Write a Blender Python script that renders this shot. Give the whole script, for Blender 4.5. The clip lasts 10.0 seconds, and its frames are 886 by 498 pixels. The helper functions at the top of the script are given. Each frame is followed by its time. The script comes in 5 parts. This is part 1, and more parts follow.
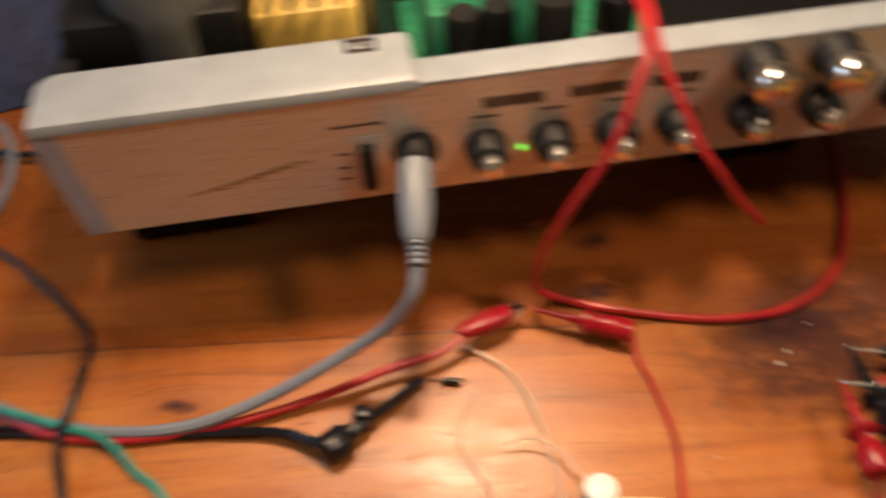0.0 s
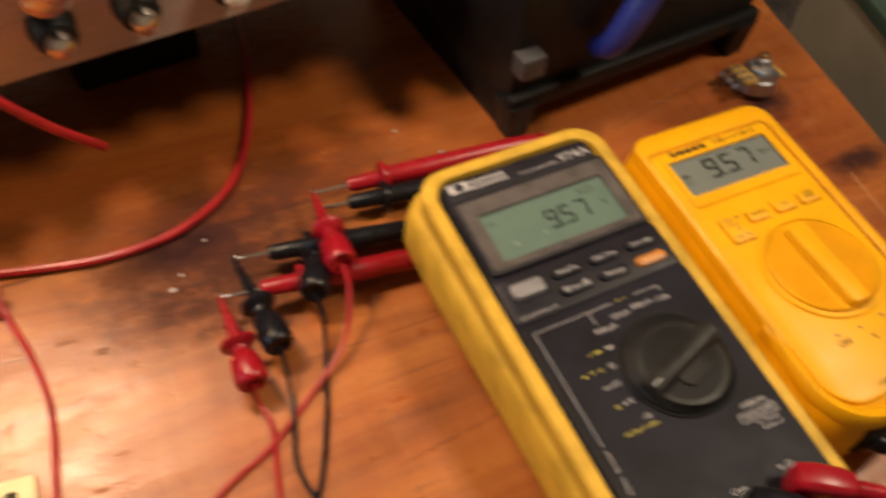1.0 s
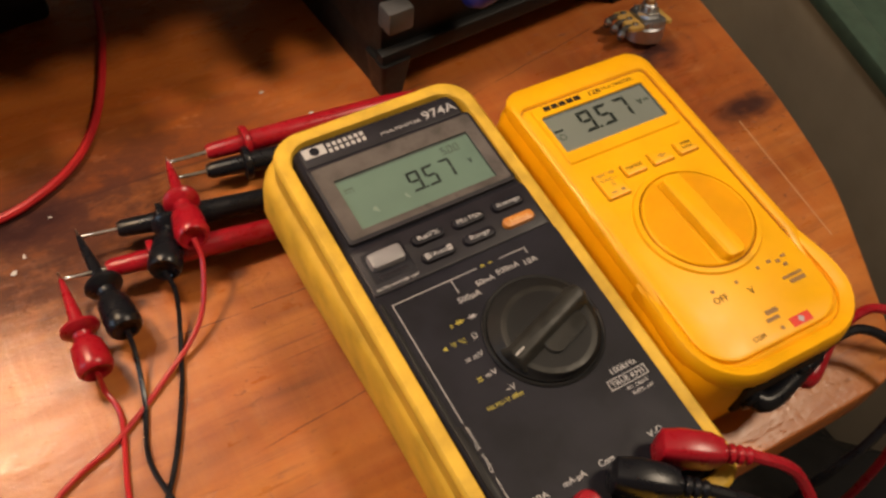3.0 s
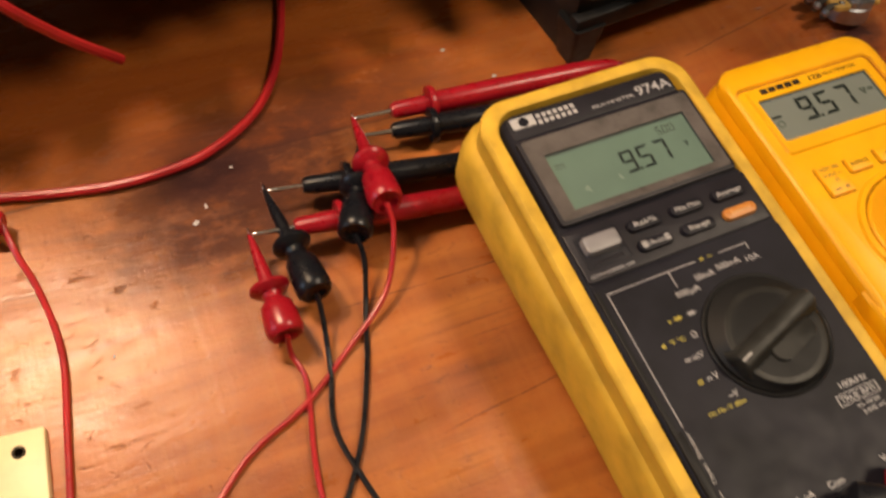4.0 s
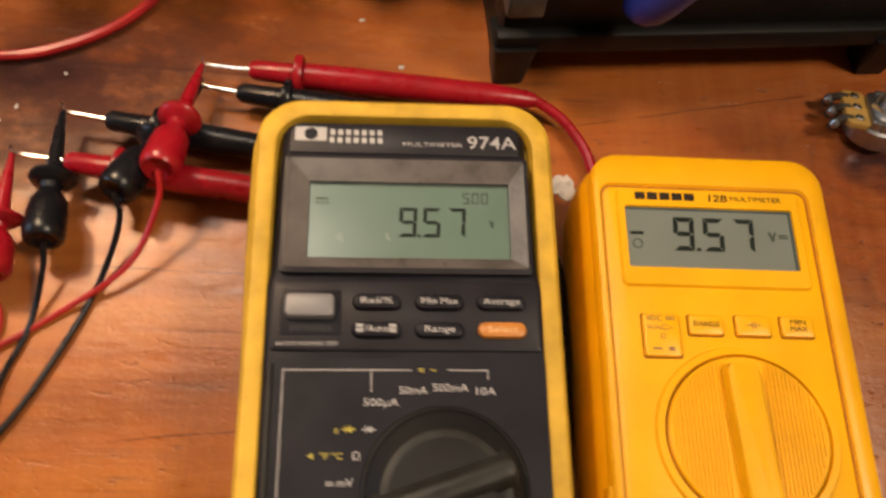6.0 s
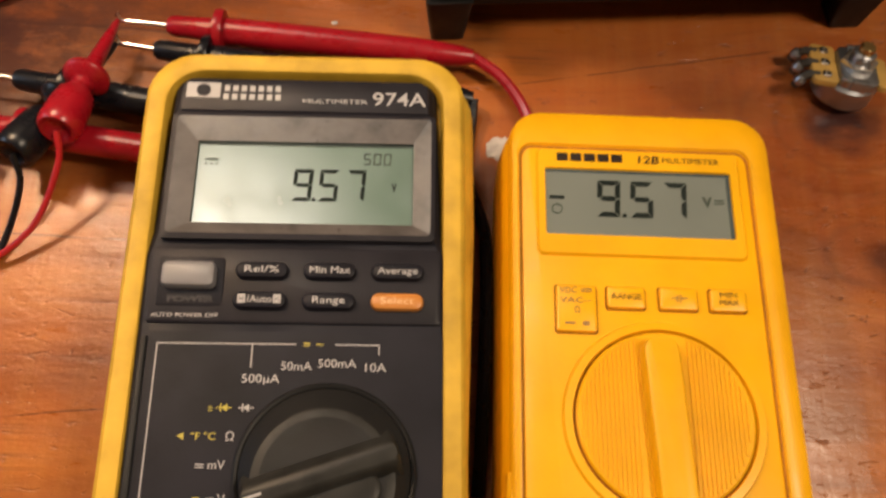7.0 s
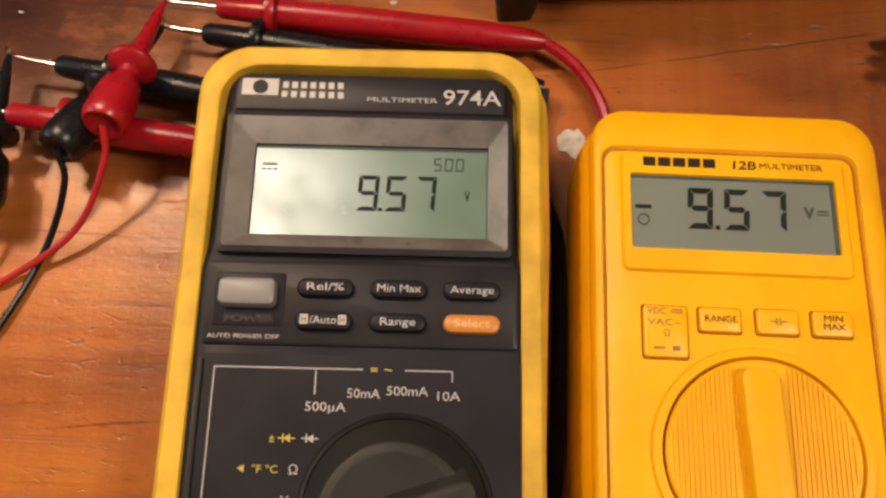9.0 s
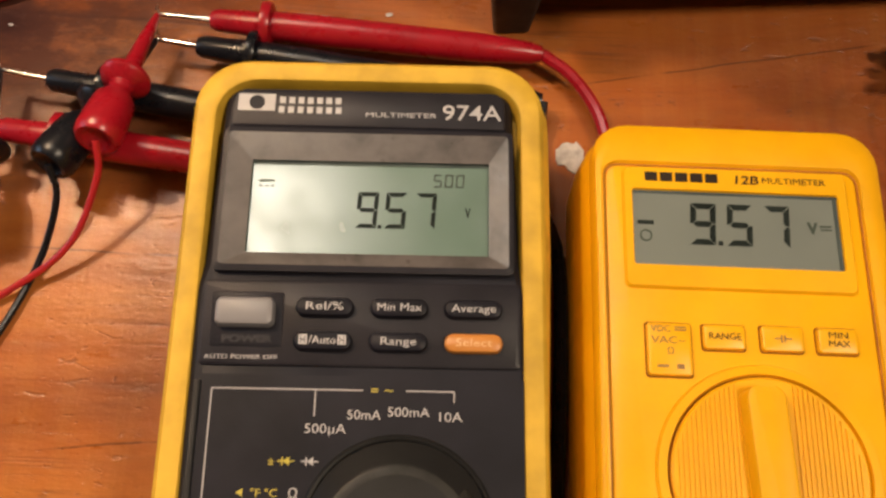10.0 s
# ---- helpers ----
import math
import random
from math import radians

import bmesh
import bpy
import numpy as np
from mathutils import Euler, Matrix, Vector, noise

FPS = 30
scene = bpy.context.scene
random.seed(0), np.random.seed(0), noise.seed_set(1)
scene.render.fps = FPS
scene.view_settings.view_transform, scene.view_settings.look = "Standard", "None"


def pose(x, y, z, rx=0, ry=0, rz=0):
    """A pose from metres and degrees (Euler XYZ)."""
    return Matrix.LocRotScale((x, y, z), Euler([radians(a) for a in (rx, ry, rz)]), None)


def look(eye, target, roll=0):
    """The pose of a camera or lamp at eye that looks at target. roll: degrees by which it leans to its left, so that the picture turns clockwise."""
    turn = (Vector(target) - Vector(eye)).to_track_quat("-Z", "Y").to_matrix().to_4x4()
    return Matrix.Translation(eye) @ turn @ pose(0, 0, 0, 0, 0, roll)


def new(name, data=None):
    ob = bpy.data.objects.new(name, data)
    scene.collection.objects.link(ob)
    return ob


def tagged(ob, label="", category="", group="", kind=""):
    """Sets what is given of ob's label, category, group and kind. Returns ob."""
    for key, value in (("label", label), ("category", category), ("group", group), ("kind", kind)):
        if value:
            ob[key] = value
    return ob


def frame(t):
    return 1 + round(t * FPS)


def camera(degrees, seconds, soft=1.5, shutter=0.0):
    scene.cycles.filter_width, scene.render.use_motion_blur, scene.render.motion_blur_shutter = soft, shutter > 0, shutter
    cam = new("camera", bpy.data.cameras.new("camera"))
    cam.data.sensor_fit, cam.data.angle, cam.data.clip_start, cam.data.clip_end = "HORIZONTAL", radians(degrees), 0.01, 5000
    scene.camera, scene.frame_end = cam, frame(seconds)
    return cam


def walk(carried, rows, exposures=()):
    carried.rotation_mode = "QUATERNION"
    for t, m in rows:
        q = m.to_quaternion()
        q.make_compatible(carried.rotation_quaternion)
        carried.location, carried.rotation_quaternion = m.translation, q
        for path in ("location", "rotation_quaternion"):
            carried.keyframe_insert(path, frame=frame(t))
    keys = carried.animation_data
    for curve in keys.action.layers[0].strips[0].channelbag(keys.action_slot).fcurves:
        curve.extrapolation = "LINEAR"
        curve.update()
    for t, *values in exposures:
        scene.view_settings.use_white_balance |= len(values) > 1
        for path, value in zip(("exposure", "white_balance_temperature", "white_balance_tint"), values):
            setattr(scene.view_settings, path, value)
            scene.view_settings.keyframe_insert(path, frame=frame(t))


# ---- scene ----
cam = camera(52.1, 10.0, soft=2.6, shutter=0.6)
PATH = [
    (0, (-0.291, -0.213, 0.379), (-0.26, 1.134, -1.099), -3.2),
    (0.3, (-0.243, -0.213, 0.369), (0.015, 1.086, -1.129), -2.1),
    (0.5, (-0.209, -0.213, 0.364), (0.215, 1.0, -1.168), 1.3),
    (1, (-0.128, -0.228, 0.35), (0.474, 0.852, -1.223), 5.1),
    (1.5, (-0.098, -0.238, 0.34), (0.565, 0.757, -1.263), 7.0),
    (2, (-0.087, -0.238, 0.336), (0.6, 0.724, -1.277), 7.4),
    (3.5, (-0.09, -0.214, 0.335), (0.561, 0.744, -1.296), 7.9),
    (4, (-0.129, -0.188, 0.321), (0.398, 0.75, -1.365), 7.4),
    (4.5, (-0.106, -0.16, 0.339), (0.586, 0.716, -1.32), 13.1),
    (5, (-0.081, -0.155, 0.335), (0.597, 0.654, -1.364), 16.6),
    (5.2, (-0.056, -0.161, 0.328), (0.526, 0.726, -1.368), 15.7),
    (6.3, (0.05, -0.158, 0.294), (0.121, 0.721, -1.502), 7.1),
    (6.5, (0.061, -0.153, 0.293), (0.131, 0.731, -1.499), 6.6),
    (7, (0.07, -0.152, 0.281), (0.114, 0.69, -1.533), 4.7),
    (7.5, (0.071, -0.142, 0.273), (0.077, 0.66, -1.56), 2.1),
    (8, (0.067, -0.141, 0.269), (0.077, 0.659, -1.564), 2.8),
    (8.5, (0.062, -0.135, 0.266), (0.052, 0.619, -1.586), 1.8),
    (9, (0.058, -0.129, 0.269), (0.037, 0.613, -1.588), 1.0),
    (9.5, (0.056, -0.127, 0.267), (0.036, 0.612, -1.592), 1.1),
    (10, (0.055, -0.125, 0.267), (0.057, 0.629, -1.585), 2.4),
]
walk(cam, [(t, look(eye, target, roll)) for t, eye, target, roll in PATH])

# ---- world and lights ----
world = bpy.data.worlds.new("room_air")
scene.world = world
world.use_nodes = True
world.node_tree.nodes["Background"].inputs[0].default_value = (1.0, 0.75, 0.52, 1)
world.node_tree.nodes["Background"].inputs[1].default_value = 0.10


def area_lamp(name, eye, target, size, watts, colour, spread=180):
    data = bpy.data.lights.new(name, "AREA")
    data.shape, data.size, data.energy, data.color = "DISK", size, watts, colour
    data.spread = radians(spread)
    ob = new(name, data)
    ob.matrix_world = look(eye, target)
    return ob


area_lamp("desk_lamp_light", (-0.257, 0.150, 0.54), (-0.20, 0.0, 0.0), 0.072, 2.1, (1.0, 0.67, 0.39), 140)
# unseen soft fill from the front right, opposite the desk lamp
area_lamp("unseen_overhead_light", (0.80, -0.36, 1.40), (0.05, 0.0, 0.0), 0.30, 16.0, (1.0, 0.80, 0.58))
# unseen light added so that its reflection whitens the grey meter's screen
area_lamp("unseen_overhead_light", (-0.34, 0.43, 1.64), (-0.2, 0.40, 0.0), 0.36, 8.0, (1.0, 0.88, 0.74))
# unseen cool light added at the left for the chassis's bluish end
area_lamp("cool_side_light", (-1.5, 0.1, 0.75), (0.0, 0.05, 0.0), 0.7, 5.5, (0.58, 0.76, 1.0))


# ---- materials ----
class Nodes:
    """Short hand for building one procedural material."""

    def __init__(self, name, rough=0.5, metal=0.0, coat=0.0, spec=0.5):
        self.mat = bpy.data.materials.new(name)
        self.mat.use_nodes = True
        self.tree = self.mat.node_tree
        self.bsdf = self.tree.nodes["Principled BSDF"]
        self.bsdf.inputs["Roughness"].default_value = rough
        self.bsdf.inputs["Metallic"].default_value = metal
        self.bsdf.inputs["Coat Weight"].default_value = coat
        self.bsdf.inputs["Coat Roughness"].default_value = 0.2
        self.bsdf.inputs["Specular IOR Level"].default_value = spec
        self.coord = self.tree.nodes.new("ShaderNodeTexCoord").outputs["Object"]

    def link(self, value, socket):
        if hasattr(value, "is_linked"):
            self.tree.links.new(value, socket)
        else:
            socket.default_value = value

    def math(self, op, a, b=0.0, c=0.0):
        node = self.tree.nodes.new("ShaderNodeMath")
        node.operation = op
        for k, v in enumerate((a, b, c)):
            self.link(v, node.inputs[k])
        return node.outputs[0]

    def noise(self, scale, detail=3.0, stretch=(1, 1, 1), rough=0.55, vector=None, distort=0.0):
        m = self.tree.nodes.new("ShaderNodeMapping")
        m.inputs["Scale"].default_value = stretch
        self.link(self.coord if vector is None else vector, m.inputs["Vector"])
        node = self.tree.nodes.new("ShaderNodeTexNoise")
        node.inputs["Scale"].default_value = scale
        node.inputs["Detail"].default_value = detail
        node.inputs["Roughness"].default_value = rough
        node.inputs["Distortion"].default_value = distort
        self.tree.links.new(m.outputs[0], node.inputs["Vector"])
        return node.outputs["Fac"]

    def ramp(self, value, stops):
        node = self.tree.nodes.new("ShaderNodeValToRGB")
        while len(node.color_ramp.elements) < len(stops):
            node.color_ramp.elements.new(0.5)
        for e, (p, c) in zip(node.color_ramp.elements, stops):
            e.position, e.color = p, (*c, 1)
        self.link(value, node.inputs[0])
        return node.outputs[0]

    def step(self, value, lo, hi):
        node = self.tree.nodes.new("ShaderNodeMapRange")
        self.link(value, node.inputs["Value"])
        node.inputs["From Min"].default_value, node.inputs["From Max"].default_value = lo, hi
        return node.outputs[0]

    def mix(self, fac, a, b, blend="MIX"):
        node = self.tree.nodes.new("ShaderNodeMix")
        node.data_type, node.blend_type = "RGBA", blend
        self.link(fac, node.inputs[0])
        self.link((*a, 1) if isinstance(a, tuple) else a, node.inputs[6])
        self.link((*b, 1) if isinstance(b, tuple) else b, node.inputs[7])
        return node.outputs[2]

    def colour(self, value):
        self.link((*value, 1) if isinstance(value, tuple) else value, self.bsdf.inputs["Base Color"])

    def rough(self, value):
        self.link(value, self.bsdf.inputs["Roughness"])

    def bump(self, value, strength=0.3, distance=0.001):
        node = self.tree.nodes.new("ShaderNodeBump")
        node.inputs["Strength"].default_value = strength
        node.inputs["Distance"].default_value = distance
        self.link(value, node.inputs["Height"])
        self.tree.links.new(node.outputs[0], self.bsdf.inputs["Normal"])


def plain(name, colour, rough=0.45, metal=0.0, vary=0.15, grain=900, bump=0.08, blotch=60, coat=0.0, spec=0.5):
    """A painted, moulded or metal surface with blotches, fine grain and uneven gloss."""
    n = Nodes(name, rough, metal, coat, spec)
    big = n.noise(blotch, 4)
    dark = tuple(c * (1 - 2 * vary) for c in colour)
    light = tuple(min(1, c * (1 + vary)) for c in colour)
    n.colour(n.ramp(big, [(0.3, dark), (0.55, colour), (0.75, light)]))
    n.rough(n.math("MULTIPLY_ADD", n.noise(blotch * 3, 3), 0.3, rough - 0.15))
    if bump:
        n.bump(n.noise(grain, 2), bump, 0.0004)
    return n.mat


def wood_material():
    """Varnished pine, grain along x, with knots that bend the grain."""
    n = Nodes("varnished_pine", 0.42, 0, 0.0, 0.55)
    sep = n.tree.nodes.new("ShaderNodeSeparateXYZ")
    n.tree.links.new(n.coord, sep.inputs[0])
    x, y, z = sep.outputs
    wob = n.math("MULTIPLY_ADD", n.noise(55, 3), 0.012, -0.006)
    bend, knots, halos, growth = 0.0, 0.0, 0.0, 0.0
    spots = [(-0.110, 0.062, 0.024, 0.0125), (-0.205, 0.093, 0.013, 0.007), (-0.199, 0.129, 0.008, 0.005),
             (0.245, -0.019, 0.021, 0.0085), (0.2240, 0.0345, 0.0150, 0.0115), 
             (-0.42, 0.04, 0.010, 0.005), (0.02, -0.145, 0.016, 0.003)]
    for kx, ky, rx, ry in spots:
        dx = n.math("DIVIDE", n.math("ADD", n.math("SUBTRACT", x, kx), wob), rx)
        dy = n.math("DIVIDE", n.math("ADD", n.math("SUBTRACT", y, ky), wob), ry)
        d2 = n.math("ADD", n.math("MULTIPLY", dx, dx), n.math("MULTIPLY", dy, dy))
        pull = n.math("EXPONENT", n.math("MULTIPLY", d2, -0.09))
        bend = n.math("ADD", bend, n.math("MULTIPLY", pull, n.math("MULTIPLY", dy, ry * 0.9)))
        d = n.math("SQRT", d2)
        knots = n.math("MAXIMUM", knots, n.math("SUBTRACT", 1.0, n.step(d, 0.45, 1.25)))
        line = n.math("SUBTRACT", 1.0, n.step(n.math("PINGPONG", n.math("MULTIPLY_ADD", wob, 45.0, d), 0.42), 0.0, 0.16))
        growth = n.math("MAXIMUM", growth, n.math("MULTIPLY", line, n.math("EXPONENT", n.math("MULTIPLY", d2, -0.13))))
        halos = n.math("MAXIMUM", halos, n.math("EXPONENT", n.math("MULTIPLY", d2, -0.35)))
    comb = n.tree.nodes.new("ShaderNodeCombineXYZ")
    n.link(x, comb.inputs[0])
    n.link(n.math("SUBTRACT", y, bend), comb.inputs[1])
    n.link(z, comb.inputs[2])
    warped = comb.outputs[0]
    rings = n.noise(5, 5, (0.5, 5, 5), 0.6, warped, 0.8)
    lines = n.noise(34, 4, (0.25, 4, 4), 0.65, warped)
    blot = n.noise(7, 3)
    # late-wood lines between the pale bands
    bands = n.math("PINGPONG", n.math("MULTIPLY", n.noise(2.2, 3, (0.35, 4.5, 4.5), 0.5, warped, 0.5), 9.0), 0.5)
    late = n.math("SUBTRACT", 1.0, n.step(bands, 0.0, 0.16))
    base = n.ramp(rings, [(0.28, (0.22, 0.050, 0.009)), (0.46, (0.37, 0.104, 0.017)), (0.68, (0.47, 0.168, 0.034))])
    base = n.mix(n.math("MULTIPLY", n.step(lines, 0.5, 0.8), 0.30), base, (0.20, 0.07, 0.02))
    base = n.mix(n.math("MULTIPLY", n.step(blot, 0.4, 0.75), 0.30), base, (0.30, 0.11, 0.035))
    base = n.mix(n.math("MULTIPLY", late, n.math("MULTIPLY", n.step(blot, 0.3, 0.6), 0.50)), base, (0.15, 0.042, 0.012))
    # boards glued edge to edge with a dark joint; behind it darker and redder
    joint_y = n.math("SUBTRACT", n.math("MULTIPLY_ADD", x, -0.030, 0.0648), n.math("MULTIPLY", wob, 0.25))
    past = n.math("SUBTRACT", y, joint_y)
    back = n.math("MULTIPLY", n.step(past, -0.0006, 0.0008), n.math("SUBTRACT", 1.0, n.step(x, -0.03, 0.09)))
    front = n.math("SUBTRACT", 1.0, back)
    base = n.mix(n.math("MULTIPLY", back, 0.55), base, (0.215, 0.046, 0.0055))
    # reddish heartwood round the knots by the sawn corner
    hx, hy = n.math("DIVIDE", n.math("SUBTRACT", x, 0.20), 0.11), n.math("DIVIDE", n.math("SUBTRACT", y, 0.035), 0.075)
    heart = n.math("EXPONENT", n.math("MULTIPLY", n.math("ADD", n.math("MULTIPLY", hx, hx), n.math("MULTIPLY", hy, hy)), -1.0))
    base = n.mix(n.math("MULTIPLY", heart, 0.6), base, (0.235, 0.043, 0.008))
    seam = n.math("MULTIPLY", n.math("SUBTRACT", 1.0, n.step(x, -0.02, 0.05)), n.math("SUBTRACT", 1.0, n.step(n.math("ABSOLUTE", past), 0.0003, 0.0011)))
    for sy, slope, x0, x1 in ((-0.0228, -0.02, -0.080, 0.00), (-0.0778, 0.10, -0.060, 0.00), (0.0268, 0.20, 0.085, 0.21)):
        off = n.math("SUBTRACT", n.math("SUBTRACT", y, n.math("MULTIPLY_ADD", x, slope, sy)), n.math("MULTIPLY", wob, 0.12))
        run = n.math("MULTIPLY", n.step(x, x0, x0 + 0.01), n.math("SUBTRACT", 1.0, n.step(x, x1 - 0.01, x1)))
        seam = n.math("MAXIMUM", seam, n.math("MULTIPLY", run, n.math("MULTIPLY", n.math("SUBTRACT", 1.0, n.step(n.math("ABSOLUTE", off), 0.00015, 0.0005)), n.step(n.noise(60, 3), 0.35, 0.5))))
    # small dents with dirt in them, thickest where tools have lain
    patch = n.step(n.noise(13, 4), 0.40, 0.60)
    pits = n.step(n.noise(170, 3, (0.6, 1.5, 1), 0.6, None, 0.8), 0.63, 0.70)
    fine = n.step(n.noise(420, 2, (0.7, 1.6, 1)), 0.66, 0.74)
    pits = n.math("MULTIPLY", n.math("MAXIMUM", n.math("MULTIPLY", pits, patch), n.math("MULTIPLY", fine, 0.5)), n.math("MULTIPLY_ADD", back, -0.75, 1.0))
    # hairline cracks along the grain, saw marks across it near the sawn corner
    hair = n.math("ABSOLUTE", n.math("SUBTRACT", n.noise(9, 4, (0.10, 5, 5), 0.6, warped), 0.5))
    cracks = n.math("MULTIPLY", n.math("SUBTRACT", 1.0, n.step(hair, 0.0, 0.010)), n.step(n.noise(11, 3), 0.45, 0.6))
    saw = n.math("MULTIPLY", n.step(n.noise(26, 5, (5, 0.35, 1), 0.65), 0.42, 0.72), front)
    base = n.mix(n.math("MULTIPLY", saw, 0.26), base, (0.46, 0.185, 0.045))
    sawn = n.math("MULTIPLY", n.step(x, 0.16, 0.24), n.step(n.noise(60, 5, (0.5, 2.6, 1), 0.7), 0.56, 0.64))
    base = n.mix(n.math("MULTIPLY", sawn, 0.20), base, (0.55, 0.27, 0.11))
    speck = n.step(n.noise(130, 5, (0.8, 1.3, 1), 0.72), 0.50, 0.70)
    base = n.mix(n.math("MULTIPLY", speck, 0.20), base, (0.17, 0.050, 0.012))
    base = n.mix(n.math("MULTIPLY", cracks, 0.5), base, (0.10, 0.034, 0.014))
    base = n.mix(n.math("MULTIPLY", pits, 0.80), base, (0.11, 0.034, 0.012))
    base = n.mix(n.math("MULTIPLY", seam, 0.65), base, (0.045, 0.014, 0.006))
    base = n.mix(n.math("MULTIPLY", halos, 0.50), base, (0.13, 0.030, 0.012))
    base = n.mix(n.math("MULTIPLY", growth, 0.38), base, (0.10, 0.030, 0.014))
    # dark purple-brown blotches, most of them round the probes
    darkened = 0.0
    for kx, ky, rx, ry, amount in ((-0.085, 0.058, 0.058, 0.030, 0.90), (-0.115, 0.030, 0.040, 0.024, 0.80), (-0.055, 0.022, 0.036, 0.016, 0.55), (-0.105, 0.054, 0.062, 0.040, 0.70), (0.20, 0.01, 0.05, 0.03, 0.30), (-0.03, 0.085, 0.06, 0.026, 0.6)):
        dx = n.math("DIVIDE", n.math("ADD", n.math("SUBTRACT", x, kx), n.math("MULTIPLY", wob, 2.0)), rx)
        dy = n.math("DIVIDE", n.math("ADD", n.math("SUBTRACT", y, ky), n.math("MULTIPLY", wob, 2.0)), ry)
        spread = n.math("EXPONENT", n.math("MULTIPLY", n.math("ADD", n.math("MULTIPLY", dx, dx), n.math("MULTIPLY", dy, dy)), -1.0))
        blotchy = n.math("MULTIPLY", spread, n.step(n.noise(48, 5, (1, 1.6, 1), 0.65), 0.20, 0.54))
        darkened = n.math("MAXIMUM", darkened, blotchy)
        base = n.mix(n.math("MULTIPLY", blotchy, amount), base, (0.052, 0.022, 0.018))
    knots = n.math("MULTIPLY", knots, n.step(n.noise(70, 4, (0.6, 1.4, 1)), 0.18, 0.50))
    base = n.mix(n.math("MULTIPLY", knots, 0.92), base, (0.030, 0.013, 0.013))
    # worn, pale scratches
    worn = n.step(n.noise(45, 5, (1, 2.4, 1), 0.7), 0.66, 0.74)
    base = n.mix(n.math("MULTIPLY", worn, n.math("MULTIPLY", n.math("SUBTRACT", 1.0, darkened), 0.30)), base, (0.45, 0.25, 0.12))
    # one long straight scratch by the rounded corner
    off = n.math("ABSOLUTE", n.math("SUBTRACT", n.math("SUBTRACT", x, 0.2365), n.math("MULTIPLY", y, 0.10)))
    scratch = n.math("MULTIPLY", n.math("LESS_THAN", off, 0.0004), n.math("MULTIPLY", n.math("LESS_THAN", y, -0.026), n.math("GREATER_THAN", y, -0.105)))
    base = n.mix(n.math("MULTIPLY", scratch, 0.6), base, (0.50, 0.30, 0.16))
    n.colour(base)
    # weaker specular reflection round the probes
    ux, uy = n.math("DIVIDE", n.math("ADD", x, 0.085), 0.075), n.math("DIVIDE", n.math("SUBTRACT", y, 0.052), 0.045)
    dull = n.math("EXPONENT", n.math("MULTIPLY", n.math("ADD", n.math("MULTIPLY", ux, ux), n.math("MULTIPLY", uy, uy)), -1.0))
    n.link(n.math("MULTIPLY", n.math("MULTIPLY", n.math("MULTIPLY_ADD", dull, -0.8, 1.0), n.math("MULTIPLY_ADD", knots, -0.5, 1.0)), n.math("MULTIPLY_ADD", darkened, -0.36, 0.43)), n.bsdf.inputs["Specular IOR Level"])
    gloss = n.math("MULTIPLY_ADD", n.noise(38, 5, (0.7, 2, 1), 0.68), 0.48, 0.10)
    n.rough(n.math("MAXIMUM", 0.12, n.math("ADD", n.math("MULTIPLY_ADD", pits, 0.25, gloss), n.math("ADD", n.math("MULTIPLY", darkened, -0.10), n.math("MULTIPLY", back, -0.06)))))
    dents = n.math("SUBTRACT", 1.0, n.math("ADD", n.math("MULTIPLY", pits, 0.45), n.math("ADD", n.math("MULTIPLY", cracks, 0.08), n.math("MULTIPLY", saw, 0.10))))
    n.bump(n.math("ADD", n.math("MULTIPLY", lines, 0.20), n.math("ADD", dents, n.math("ADD", n.math("MULTIPLY", n.noise(40, 4, (0.6, 1.3, 1), 0.6), 0.30), n.math("MULTIPLY", n.noise(190, 4, (0.7, 1.3, 1), 0.68), 0.42)))), 0.40, 0.0014)
    return n.mat


def brushed_panel():
    """Orange-lit bare aluminium front panel, brushed along its length."""
    n = Nodes("brushed_panel", 0.34, 0.5)
    streak = n.noise(40, 4, (1, 40, 40))
    n.colour(n.ramp(streak, [(0.3, (0.46, 0.43, 0.39)), (0.7, (0.60, 0.57, 0.53))]))
    n.rough(n.math("MULTIPLY_ADD", streak, 0.2, 0.2))
    n.bump(streak, 0.15, 0.0003)
    return n.mat


M_wood = wood_material()
M_hol = plain("ochre_rubber", (0.64, 0.395, 0.040), 0.55, vary=0.15, grain=500, bump=0.10, spec=0.3)
M_dial = plain("scuffed_dial_plastic", (0.024, 0.0235, 0.0215), 0.42, vary=0.25, grain=900, bump=0.15, blotch=120, spec=0.22)
M_grey = plain("charcoal_plastic", (0.0130, 0.0125, 0.0185), 0.46, vary=0.24, grain=1400, bump=0.12, blotch=35, spec=0.16)
M_grey2 = plain("dark_grey_plastic", (0.0175, 0.0160, 0.0215), 0.42, vary=0.15, grain=1400, bump=0.12, spec=0.22)
M_bezel = plain("bezel_plastic", (0.10, 0.088, 0.084), 0.34, vary=0.22, grain=700, bump=0.06, blotch=110, spec=0.4)
M_lcd = plain("lcd_green", (0.118, 0.182, 0.152), 0.22, vary=0.06, grain=300, bump=0.0, blotch=25, spec=0.75)
M_lcd2 = plain("lcd_grey", (0.155, 0.178, 0.160), 0.45, vary=0.05, grain=300, bump=0.0, blotch=25, spec=0.5)
M_seg = plain("lcd_segment", (0.018, 0.024, 0.022), 0.75, bump=0.0, spec=0.08)
M_segpale = plain("lcd_segment_pale", (0.07, 0.09, 0.075), 0.75, bump=0.0, spec=0.08)
M_key = plain("key_grey", (0.20, 0.195, 0.21), 0.4, vary=0.06)
M_orange = plain("key_orange", (0.52, 0.20, 0.035), 0.42, vary=0.06)
